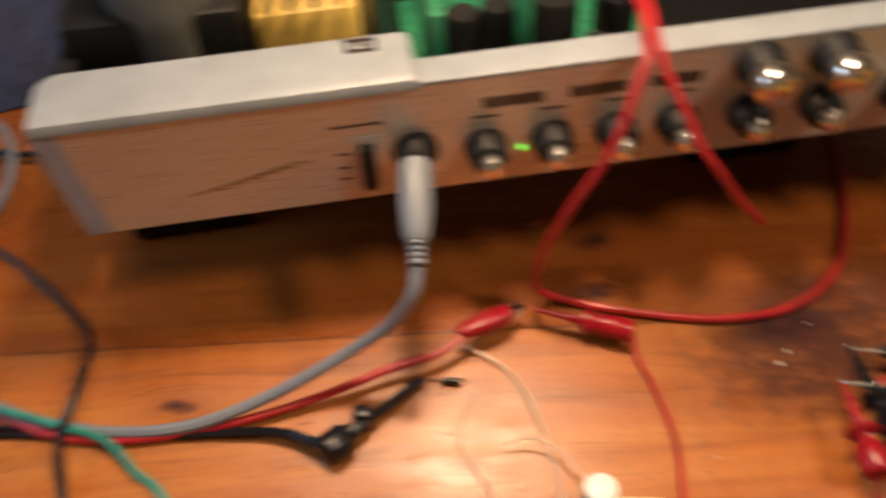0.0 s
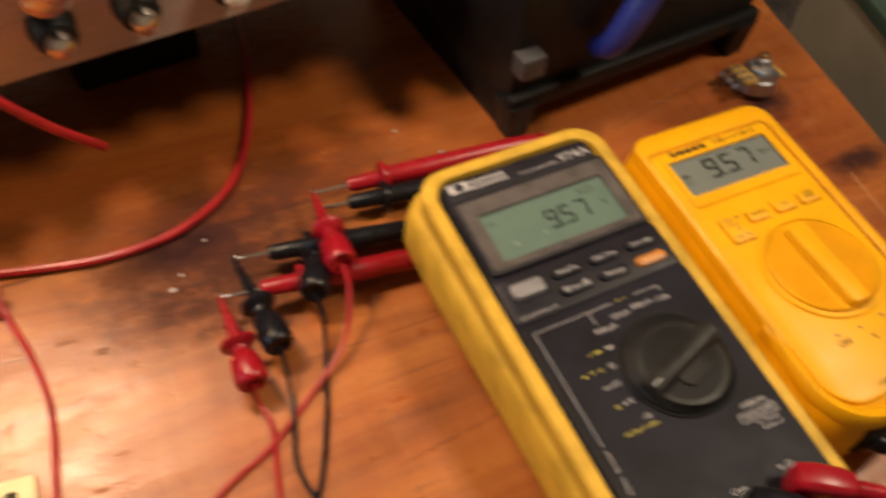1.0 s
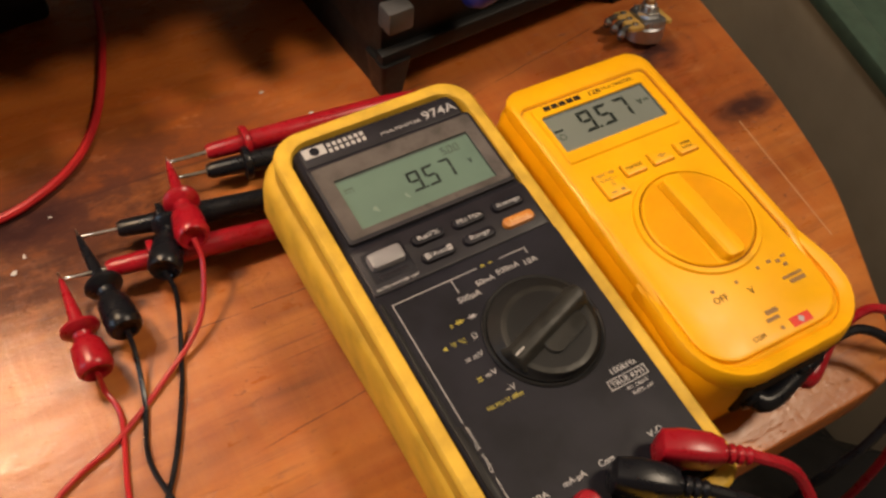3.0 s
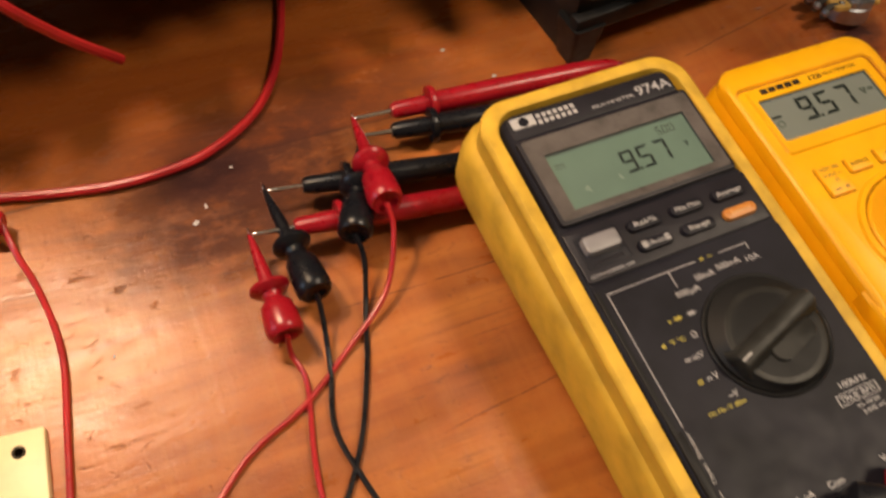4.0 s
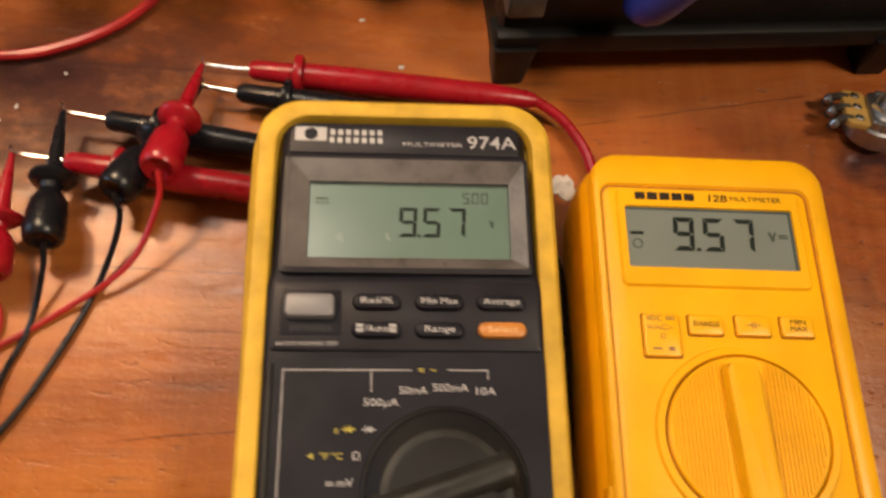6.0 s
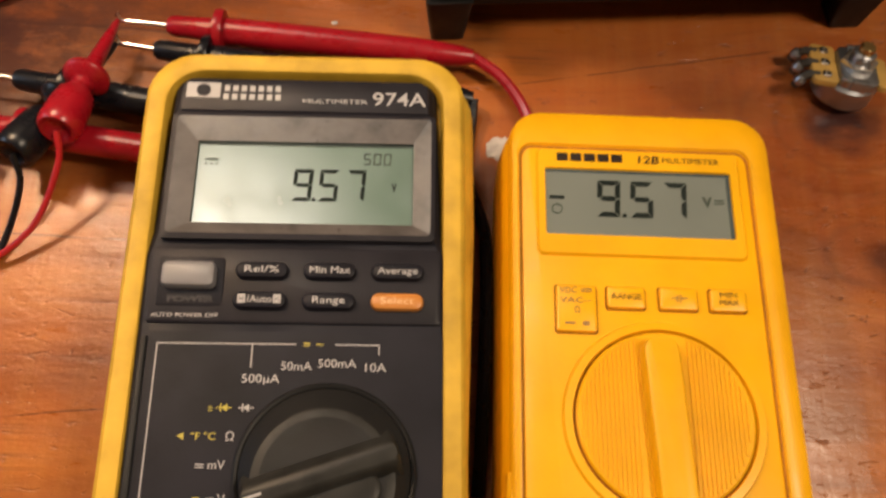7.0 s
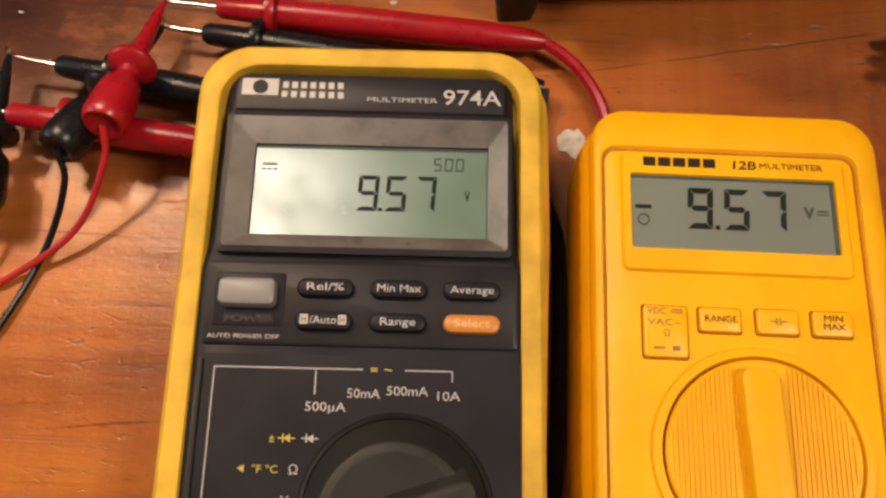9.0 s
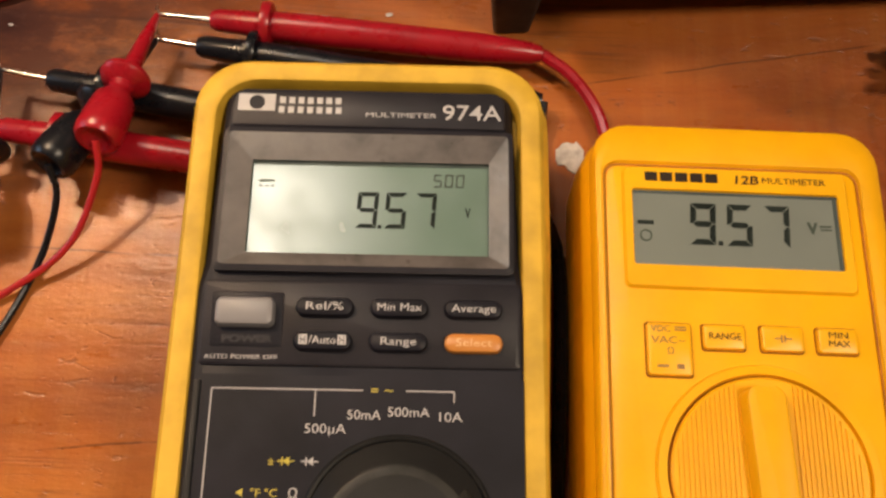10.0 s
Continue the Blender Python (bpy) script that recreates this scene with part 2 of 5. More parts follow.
M_shade = plain("screen_shade", (0.065, 0.085, 0.080), 0.6, bump=0.0, spec=0.2)
M_white = plain("print_white", (0.44, 0.43, 0.44), 0.5, bump=0.0, vary=0.04)
M_inkpeach = plain("print_peach", (0.70, 0.44, 0.20), 0.5, bump=0.0, vary=0.04)
M_yprint = plain("print_yellow", (0.50, 0.42, 0.05), 0.5, bump=0.0, vary=0.05)
M_yel = plain("yellow_plastic", (0.85, 0.425, 0.004), 0.38, vary=0.06, grain=1000, bump=0.07, blotch=30, spec=0.3)
M_yel2 = plain("yellow_holster", (0.83, 0.405, 0.003), 0.40, vary=0.08, grain=700, bump=0.08, blotch=30, spec=0.35)
M_ink = plain("print_dark", (0.03, 0.02, 0.014), 0.7, bump=0.0, spec=0.15)
M_inkpale = plain("print_tan", (0.30, 0.17, 0.07), 0.6, bump=0.0, spec=0.2)
M_redpaint = plain("red_print", (0.60, 0.03, 0.015), 0.4, bump=0.0)
M_red = plain("red_vinyl", (0.29, 0.0055, 0.014), 0.30, vary=0.10, grain=600, bump=0.05, spec=0.4)
M_redwire = plain("red_wire", (0.36, 0.012, 0.016), 0.34, vary=0.12)
M_blk = plain("black_vinyl", (0.006, 0.0065, 0.0095), 0.30, vary=0.10, grain=600, bump=0.04, spec=0.3)
M_chrome = plain("bright_metal", (0.75, 0.72, 0.68), 0.2, 1.0, vary=0.05, bump=0.03)
M_dull = plain("dull_metal", (0.44, 0.46, 0.50), 0.36, 1.0, vary=0.12, bump=0.08)
M_knob = plain("black_knob", (0.012, 0.012, 0.0125), 0.5, vary=0.1, spec=0.22)
M_can = plain("matt_grey_can", (0.16, 0.155, 0.14), 0.5, 0.4, vary=0.1)
M_brass = plain("brass_shaft", (0.55, 0.38, 0.16), 0.3, 1.0, vary=0.1, bump=0.05)
M_lug = plain("burnt_solder", (0.10, 0.09, 0.08), 0.45, 0.6, vary=0.3, bump=0.2)
M_gap = plain("dark_orange_gap", (0.27, 0.090, 0.007), 0.7, bump=0.0, spec=0.2)
M_seam = plain("orange_seam", (0.42, 0.15, 0.004), 0.6, bump=0.0)
M_pan = brushed_panel()
M_alu = plain("painted_aluminium", (0.28, 0.31, 0.345), 0.42, 0.0, vary=0.08, blotch=40)
M_aluedge = plain("bare_edge", (0.30, 0.33, 0.44), 0.4, 0.0, vary=0.1)
M_pcb = plain("green_pcb", (0.03, 0.22, 0.11), 0.35, vary=0.25, blotch=150)
M_box = plain("black_case", (0.006, 0.006, 0.0065), 0.5, vary=0.15, grain=1200, bump=0.2, spec=0.25)
M_button = plain("dim_grey_plastic", (0.055, 0.055, 0.058), 0.45)
M_blue = plain("blue_rubber", (0.018, 0.028, 0.22), 0.4)
M_teal = plain("teal_wire", (0.02, 0.25, 0.20), 0.4)
M_greyc = plain("grey_cable", (0.18, 0.20, 0.24), 0.42, vary=0.06)
M_tan = plain("phenolic_board", (0.42, 0.25, 0.06), 0.45, vary=0.12)
M_cream = plain("cream_plastic", (0.72, 0.62, 0.36), 0.45, vary=0.06)
M_capw = plain("white_cap", (0.80, 0.78, 0.74), 0.35, vary=0.03)
M_flake = plain("dirty_white", (0.46, 0.42, 0.39), 0.7, vary=0.2, blotch=300)
M_tape = plain("yellow_tape", (0.62, 0.42, 0.10), 0.45, vary=0.2)
M_room = plain("beige_wall", (0.68, 0.58, 0.46), 0.8, vary=0.08, blotch=4, grain=80)
M_floor = plain("dark_carpet", (0.09, 0.075, 0.065), 0.9, vary=0.25, blotch=25, grain=400, bump=0.5)
M_pale = plain("clear_sleeve", (0.62, 0.48, 0.36), 0.25, vary=0.05)
M_khaki = plain("khaki_board", (0.36, 0.31, 0.23), 0.7, vary=0.08, blotch=9)
M_green = plain("green_metal", (0.060, 0.105, 0.080), 0.4, vary=0.1)
M_led = bpy.data.materials.new("green_led")
M_led.use_nodes = True
M_led.node_tree.nodes["Principled BSDF"].inputs["Emission Color"].default_value = (0.12, 1.0, 0.04, 1)
M_led.node_tree.nodes["Principled BSDF"].inputs["Emission Strength"].default_value = 1.2


# ---- mesh helpers ----
def thing(name, m, label, category, group="", kind=""):
    ob = new(name)
    ob.empty_display_size = 0.02
    ob.matrix_world = m
    return tagged(ob, label, category, group, kind)


def mesh_of(bm, name, smooth=35):
    bmesh.ops.recalc_face_normals(bm, faces=bm.faces[:])
    limit = radians(smooth)
    for f in bm.faces:
        f.smooth = True
    for e in bm.edges:
        e.smooth = len(e.link_faces) == 2 and e.calc_face_angle(0) < limit
    me = bpy.data.meshes.new(name)
    bm.to_mesh(me)
    bm.free()
    return me


def part(name, bm, material, parent=None, label="", m=None):
    ob = new(name, mesh_of(bm, name))
    ob.data.materials.append(material)
    if parent:
        ob.parent = parent
    if m is not None:
        ob.matrix_basis = m
    return tagged(ob, label)


def outline(x0, x1, y0, y1, r, seg=6):
    """A rounded rectangle; r is one radius or four (bottom left, bottom right, top right, top left)."""
    rs = r if isinstance(r, tuple) else (r,) * 4
    pts = []
    for (cx, cy, a), q in zip(((x0, y0, 180), (x1, y0, 270), (x1, y1, 0), (x0, y1, 90)), rs):
        ox = cx + (q if cx == x0 else -q)
        oy = cy + (q if cy == y0 else -q)
        for k in range(seg + 1):
            t = radians(a + 90 * k / seg)
            pts.append((ox + q * math.cos(t), oy + q * math.sin(t)))
    return pts


def stack(sections, bm=None, caps=(True, True)):
    """Skin through rings of equal count; each section is a list of 3D points."""
    bm = bm or bmesh.new()
    rings = [[bm.verts.new(p) for p in s] for s in sections]
    for a, b in zip(rings, rings[1:]):
        n = len(a)
        for i in range(n):
            bm.faces.new((a[i], a[(i + 1) % n], b[(i + 1) % n], b[i]))
    if caps[0]:
        bm.faces.new(rings[0][::-1])
    if caps[1]:
        bm.faces.new(rings[-1])
    return bm


def slab(x0, x1, y0, y1, z0, z1, r=0.002, edge=0.0008, bm=None, seg=5, base=0.0):
    """A rounded plate with a bevelled top rim (and bottom rim by base)."""
    def ring(i, z):
        q = tuple(max(v - i, 0.0002) for v in r) if isinstance(r, tuple) else max(r - i, 0.0002)
        return [(px, py, z) for px, py in outline(x0 + i, x1 - i, y0 + i, y1 - i, q, seg)]
    secs = ([ring(base, z0), ring(0, z0 + base)] if base else [ring(0, z0)])
    if edge:
        secs += [ring(0, z1 - edge), ring(edge * 0.3, z1 - edge * 0.3), ring(edge, z1)]
    else:
        secs += [ring(0, z1)]
    return stack(secs, bm)


def box(x0, x1, y0, y1, z0, z1, bev=0.0006, bm=None):
    bm2 = bmesh.new()
    bmesh.ops.create_cube(bm2, size=1, matrix=Matrix.LocRotScale(((x0 + x1) / 2, (y0 + y1) / 2, (z0 + z1) / 2), None, (x1 - x0, y1 - y0, z1 - z0)))
    if bev:
        bmesh.ops.bevel(bm2, geom=bm2.edges[:], offset=bev, segments=2, affect="EDGES", profile=0.5)
    if bm is None:
        return bm2
    tmp = bpy.data.meshes.new("tmp")
    bm2.to_mesh(tmp)
    bm.from_mesh(tmp)
    bpy.data.meshes.remove(tmp)
    bm2.free()
    return bm


def lathe(profile, m=None, seg=24, bm=None):
    """Turn (radius, height) pairs about z."""
    m = m or Matrix.Identity(4)
    secs = [[tuple(m @ Vector((max(r, 1e-5) * math.cos(2 * math.pi * k / seg), max(r, 1e-5) * math.sin(2 * math.pi * k / seg), h))) for k in range(seg)] for r, h in profile]
    return stack(secs, bm)


def along(a, b):
    """A frame at a whose z axis runs to b."""
    a, b = Vector(a), Vector(b)
    return Matrix.Translation(a) @ (b - a).to_track_quat("Z", "Y").to_matrix().to_4x4()


def spline(points, step=6):
    p = [Vector(q) for q in points]
    p = [p[0] * 2 - p[1]] + p + [p[-1] * 2 - p[-2]]
    out = []
    for i in range(1, len(p) - 2):
        for k in range(step):
            t = k / step
            a, b, c, d = p[i - 1:i + 3]
            out.append(0.5 * (2 * b + (c - a) * t + (2 * a - 5 * b + 4 * c - d) * t * t + (3 * b - a - 3 * c + d) * t ** 3))
    return out + [p[-2]]


def tube(points, radius, bm=None, seg=8, step=6):
    pts = spline(points, step) if len(points) > 2 else [Vector(q) for q in points]
    secs, side = [], None
    for i, q in enumerate(pts):
        d = (pts[min(i + 1, len(pts) - 1)] - pts[max(i - 1, 0)]).normalized()
        if side is None:
            side = d.orthogonal().normalized()
        side = (side - d * side.dot(d)).normalized()
        up = d.cross(side)
        r = radius(i / (len(pts) - 1)) if callable(radius) else radius
        secs.append([tuple(q + (side * math.cos(2 * math.pi * k / seg) + up * math.sin(2 * math.pi * k / seg)) * r) for k in range(seg)])
    return stack(secs, bm)


def words(text, x, y, z, height, material, parent, width=None, align="LEFT", turn=0.0, bold=0.0, slant=0.0, m=Matrix()):
    """Raised print: one mesh a label. height: of the capitals. width: stretched to fit."""
    cu = bpy.data.curves.new("print", "FONT")
    cu.body, cu.size, cu.align_x, cu.extrude, cu.resolution_u = text, height / 0.69, align, 0.00005, 3
    cu.offset, cu.shear = bold, slant
    ob = new("print", cu)
    me = bpy.data.meshes.new_from_object(ob)
    bpy.data.objects.remove(ob)
    bpy.data.curves.remove(cu)
    me.materials.clear()
    me.materials.append(material)
    wide = max(v.co.x for v in me.vertices) - min(v.co.x for v in me.vertices)
    out = new("lettering", me)
    out.parent = parent
    s = width / wide if width else 1
    out.matrix_basis = m @ pose(x, y, z, 0, 0, turn) @ Matrix.Diagonal((s, 1, 1, 1))
    return out


def bars(rects, z, parent, material, name="printed_bar", thick=0.00012, m=None):
    if name in ("printed_bar", "printed_line") and len(rects) > 1:
        return [bars([r], z, parent, material, name, thick, m) for r in rects]
    bm = bmesh.new()
    for x0, x1, y0, y1 in rects:
        stack([[(x0, y0, zz), (x1, y0, zz), (x1, y1, zz), (x0, y1, zz)] for zz in (z - thick, z + thick)], bm)
    return part(name, bm, material, parent, m=m)


SEGMENTS = {"0": "abcdef", "5": "afgcd", "7": "abc", "8": "abcdefg", "9": "abcdfg"}


def digit(char, x, y, w, h, z, t, slant=0.06):
    """One seven-segment figure, its bottom left corner at x, y."""
    bm = bmesh.new()
    k = t * 0.12
    spots = {"a": (0, w, h, 0), "g": (0, w, h / 2 + t / 2, 1), "d": (0, w, t, 2)}
    for s in SEGMENTS[char]:
        if s in spots:
            a, b, top, kind = spots[s]
            if kind == 0:
                poly = [(k, h), (w - k, h), (w - t - k, h - t), (t + k, h - t)]
            elif kind == 2:
                poly = [(t + k, t), (w - t - k, t), (w - k, 0), (k, 0)]
            else:
                poly = [(t * .5 + k, h / 2), (t + k, h / 2 + t / 2), (w - t - k, h / 2 + t / 2), (w - t * .5 - k, h / 2), (w - t - k, h / 2 - t / 2), (t + k, h / 2 - t / 2)]
        else:
            up = s in "fb"
            left = s in "fe"
            y0, y1 = (h / 2 + k, h - k) if up else (k, h / 2 - k)
            a, b = (y1, y0) if up else (y0, y1)
            sg = -1 if up else 1
            poly = [(0, a), (t, a + sg * t), (t, b - sg * t * 0.5), (t * .5, b), (0, b)]
            poly = [((px if left else w - px), py) for px, py in poly]
        stack([[(x + px + py * slant, y + py, zz) for px, py in poly] for zz in (z, z + 0.0001)], bm)
    return bm


# ---- room ----
def setting(name, bm, material, label, category):
    return tagged(part(name, bm, material), label, category, kind="structure")


setting("floor", box(-2.2, 2.2, -1.8, 1.8, -0.80, -0.74, 0), M_floor, "dark carpet floor under the work table", "floor")
setting("wall_north", box(-2.2, 2.2, 1.7, 1.8, -0.74, 1.7, 0), M_room, "plain beige wall behind the table", "wall")
setting("wall_south", box(-2.2, 2.2, -1.8, -1.7, -0.74, 1.7, 0), M_room, "plain beige wall of the room", "wall")
setting("wall_west", box(-2.3, -2.2, -1.7, 1.7, -0.74, 1.7, 0), M_room, "plain beige side wall", "wall")
setting("wall_east", box(2.2, 2.3, -1.7, 1.7, -0.74, 1.7, 0), M_room, "plain beige side wall", "wall")
setting("ceiling", box(-2.2, 2.2, -1.8, 1.8, 1.7, 1.76, 0), M_room, "plain pale ceiling", "ceiling")


# ---- table ----
def work_table():
    t = thing("work_table", pose(0, 0, 0), "varnished knotty pine work table with rounded worn corner", "table")
    edge = [(0.17, -0.1765), (0.188, -0.1758), (0.200, -0.1722), (0.210, -0.161), (0.218, -0.147), (0.232, -0.120), (0.249, -0.085), (0.259, -0.053), (0.268, -0.012), (0.275, 0.04), (0.282, 0.10), (0.292, 0.2), (0.30, 0.55)]
    pts = [(-1.0, 0.55), (-1.0, -0.1765)] + [tuple(q)[:2] for q in spline([(*e, 0) for e in edge], 4)]
    inner = []
    n = len(pts)
    for i in range(n):
        a, b = Vector(pts[i - 1]), Vector(pts[(i + 1) % n])
        d = (b - a).normalized()
        inner.append(Vector(pts[i]) + Vector((-d.y, d.x)) * 0.0016)
    bm = stack([[(p[0], p[1], -0.02) for p in pts], [(p[0], p[1], -0.0016) for p in pts], [(p.x * .3 + q[0] * .7, p.y * .3 + q[1] * .7, -0.0005) for p, q in zip(inner, pts)], [(p.x, p.y, 0) for p in inner]])
    part("table_top", bm, M_wood, t)
    for x, y in ((-0.93, -0.10), (-0.93, 0.48), (0.18, -0.08), (0.20, 0.48)):
        part("leg", box(x - 0.03, x + 0.03, y - 0.03, y + 0.03, -0.74, -0.02, 0.004), M_wood, t)


work_table()


# ---- grey multimeter in its ochre holster ----
def ring_at(x0, x1, y0, y1, r, z, seg=8):
    return [(px, py, z) for px, py in outline(x0, x1, y0, y1, r, seg)]


def frame_ring(outer, inner, z_out, z_in, bm=None):
    """A sloping or flat ring between two rounded outlines."""
    return stack([[(*p, z_out) for p in outer], [(*p, z_in) for p in inner]], bm, (False, False))


def densify(sec):
    """Extra points along the long sides of a ring."""
    out = []
    for a, b in zip(sec, sec[1:] + sec[:1]):
        n = 24 if abs(a[1] - b[1]) > 0.05 else 1
        for k in range(n):
            s = k / n
            out.append((a[0] + (b[0] - a[0]) * s, a[1] + (b[1] - a[1]) * s, a[2]))
    return out


def grey_multimeter():
    o = pose(-0.036, 0.084, 0.0435)
    t = thing("multimeter", pose(0, 0, 0.0565, 4.0, 0, 1.2) @ o.inverted(), "charcoal handheld multimeter in a worn ochre rubber holster, reading 9.57", "multimeter", "multimeters on the table")
    # holster: a rounded rim over a skirt that fades out towards the foot
    R = (0.012, 0.012, 0.015, 0.015)
    X0, X1, Y0, Y1 = -0.0135, 0.0815, -0.190, 0.0145

    def tub(i, z, skirt=0.0):
        out = []
        for x, y, zz in densify(ring_at(X0 + i, X1 - i, Y0 + i, Y1 - i, tuple(v - i * 0.6 for v in R), z)):
            k = min(max((y + 0.125) / 0.09, 0.25), 1)
            out.append((x + (skirt * k if x > 0.035 else -skirt * k), y + (skirt if y > 0.0 else 0), zz))
        return out
    bm = stack([tub(0.005, -0.0435), tub(0.0002, -0.0415, 0.0025), tub(0, -0.036, 0.0034), tub(0, -0.022, 0.0032), tub(0, -0.0150, 0.0022), tub(0.0003, -0.0128, 0.0010), tub(0.0010, -0.0115), tub(0.0010, -0.0034), tub(0.0007, -0.0020), tub(0.0010, -0.0007), tub(0.0021, 0.0003), tub(0.0058, 0.0006), tub(0.0068, 0.0002), tub(0.0074, -0.0012), tub(0.0076, -0.0055)])
    part("holster", bm, M_hol, t, "worn ochre rubber holster", o)

    # body: narrower round the display, with chamfered flanks below it
    def face(i, z):
        ys, out = (-0.183, -0.0500, -0.0460, 0.0058), []
        for x, y, zz in densify(ring_at(0, 0.08, -0.183 + i, 0.0058 - i, (0.006, 0.006, 0.0045, 0.0045), z)):
            a, b = np.interp(y, ys, (-0.0062, -0.0078, -0.0062, -0.0045)) + i, np.interp(y, ys, (0.0770, 0.0762, 0.0742, 0.0722)) - i
            out.append((a + (b - a) * x / 0.08, y, zz))
        return out
    part("body", stack([face(0, -0.03), face(0, -0.0030), face(0.0010, -0.0006), face(0.0024, 0.0006)]), M_grey, t, "charcoal plastic face", o)
    # name strip and grooves
    part("name_strip", slab(-0.0020, 0.0702, -0.0064, 0.0044, 0.0004, 0.0011, (0.001, 0.001, 0.0035, 0.0035), 0.0004), M_grey2, t, m=o)
    Z = 0.00125
    bars([(-0.0006, 0.0092, -0.0022, 0.0027)], Z, t, M_white, "maker_badge", m=o)
    part("badge_disc", lathe([(0.0021, Z), (0.0021, Z + 0.0002)], pose(0.0044, 0.0002, 0), 20), M_grey, t, m=o)
    bars([(0.0104 + k * 0.00246, 0.0104 + k * 0.00246 + 0.0015, 0.0001, 0.0019) for k in range(7)], Z, t, M_white, m=o)
    bars([(0.0102 + k * 0.00252, 0.0102 + k * 0.00252 + 0.0015, -0.0027, -0.0009) for k in range(7)], Z, t, M_white, m=o)
    words("MULTIMETER", 0.0331, -0.0034, Z, 0.0013, M_white, t, 0.0188, m=o)
    words("974A", 0.0535, -0.0038, Z, 0.0043, M_white, t, 0.0156, bold=0.00003, m=o)
    # display: raised frame, sloping bezel, sunken screen
    out = outline(-0.0032, 0.0722, -0.0468, -0.0078, 0.0015)
    o2 = outline(-0.0018, 0.0710, -0.0452, -0.0090, 0.0012)
    inn = outline(0.0047, 0.0660, -0.0418, -0.0166, 0.0006)
    bm = stack([[(*p, 0.0004) for p in out], [(*p, 0.0024) for p in out], [(*p, 0.0027) for p in o2]], None, (False, False))
    part("display_frame", bm, M_grey2, t, m=o)
    part("screen_wall", stack([[(*p, z) for p in inn] for z in (0.0006, 0.0018)], None, (False, False)), M_shade, t, m=o)
    bm = frame_ring(o2, inn, 0.0027, 0.0018)
    part("bezel", bm, M_bezel, t, "glossy brown-grey sloping bezel", o)
    part("screen", slab(0.0046, 0.0661, -0.0419, -0.0165, -0.0012, 0.00075, 0.0004, 0), M_lcd, t, "pale green liquid-crystal screen", o)
    z = 0.0008
    for ch, x in (("9", 0.0318), ("5", 0.0391), ("7", 0.0467)):
        part("figure", digit(ch, x, -0.0345, 0.0054, 0.0098, z, 0.0011), M_seg, t, m=o)
    bars([(0.0376, 0.0386, -0.0345, -0.0336)], z, t, M_seg, "decimal_point", m=o)
    for ch, x in (("5", 0.0516), ("0", 0.0545), ("0", 0.0574)):
        part("figure", digit(ch, x, -0.0230, 0.0021, 0.0036, z, 0.00036), M_segpale, t, m=o)
    words("V", 0.0600, -0.0312, z, 0.0025, M_seg, t, 0.0014, bold=0.0001, m=o)
    bars([(0.0067, 0.0106, -0.0222, -0.0217), (0.0067, 0.0076, -0.0236, -0.0232), (0.0083, 0.0091, -0.0236, -0.0232), (0.0098, 0.0106, -0.0236, -0.0232)], z, t, M_segpale, "direct_current_sign", m=o)
    # shade under the bezel's upper edge, drawn as a dark strip
    bars([(0.0050, 0.0657, -0.0174, -0.0166)], z, t, M_shade, "screen_shade", m=o)
    # key field
    out = outline(-0.0046, 0.0738, -0.0702, -0.0490, 0.0012)
    o2 = outline(-0.0040, 0.0732, -0.0696, -0.0496, 0.001)
    part("key_field", stack([[(*p, 0.0004) for p in out], [(*p, 0.0013) for p in out], [(*p, 0.0016) for p in o2]]), M_grey2, t, m=o)
    part("power_recess", slab(-0.0022, 0.0155, -0.0658, -0.0520, 0.0012, 0.0019, 0.001, 0.0003), M_grey, t, m=o)
    part("power_key", slab(-0.0008, 0.0136, -0.0612, -0.0540, 0.0014, 0.0052, 0.0018, 0.0014), M_key, t, "pale grey power key", o)
    words("POWER", 0.0008, -0.0648, 0.00205, 0.0017, M_grey2, t, 0.0125, bold=0.0001, m=o)
    words("AUTO POWER OFF", -0.0030, -0.0689, 0.0017, 0.00105, M_white, t, 0.0178, m=o)
    keys = [("Rel/%", 0.0256, -0.0558), ("Min Max", 0.0439, -0.0558), ("Average", 0.0622, -0.0558), ("/Auto", 0.0256, -0.0643), ("Range", 0.0439, -0.0643), ("Select", 0.0622, -0.0643)]
    for name, x, y in keys:
        mat = M_orange if name == "Select" else M_grey
        k = part("key", slab(x - 0.0071, x + 0.0071, y - 0.0024, y + 0.0024, 0.0012, 0.0036, 0.0023, 0.0011), mat, t, "orange key" if name == "Select" else "", o)
        words(name, x, y - 0.0009, 0.00365, 0.0019, M_inkpeach if name == "Select" else M_white, k, {"Rel/%": 0.0092, "Min Max": 0.0108, "Average": 0.0108, "/Auto": 0.0066, "Range": 0.0086, "Select": 0.0088}[name], "CENTER")
        if name == "/Auto":
            for bx in (x - 0.0047, x + 0.0047):
                bars([(bx - 0.0010, bx + 0.0010, y - 0.0011, y + 0.0013)], 0.00366, k, M_white, "white_box")
                words("H", bx, y - 0.0008, 0.00380, 0.0017, M_grey, k, 0.0011, "CENTER")
    # dial field with its printed lines
    out = outline(-0.0046, 0.0745, -0.1810, -0.0725, 0.0012)
    part("dial_field", stack([[(*p, 0.0003) for p in out], [(*p, 0.0009) for p in out]]), M_grey, t, m=o)
    Z = 0.0010
    w = 0.00014
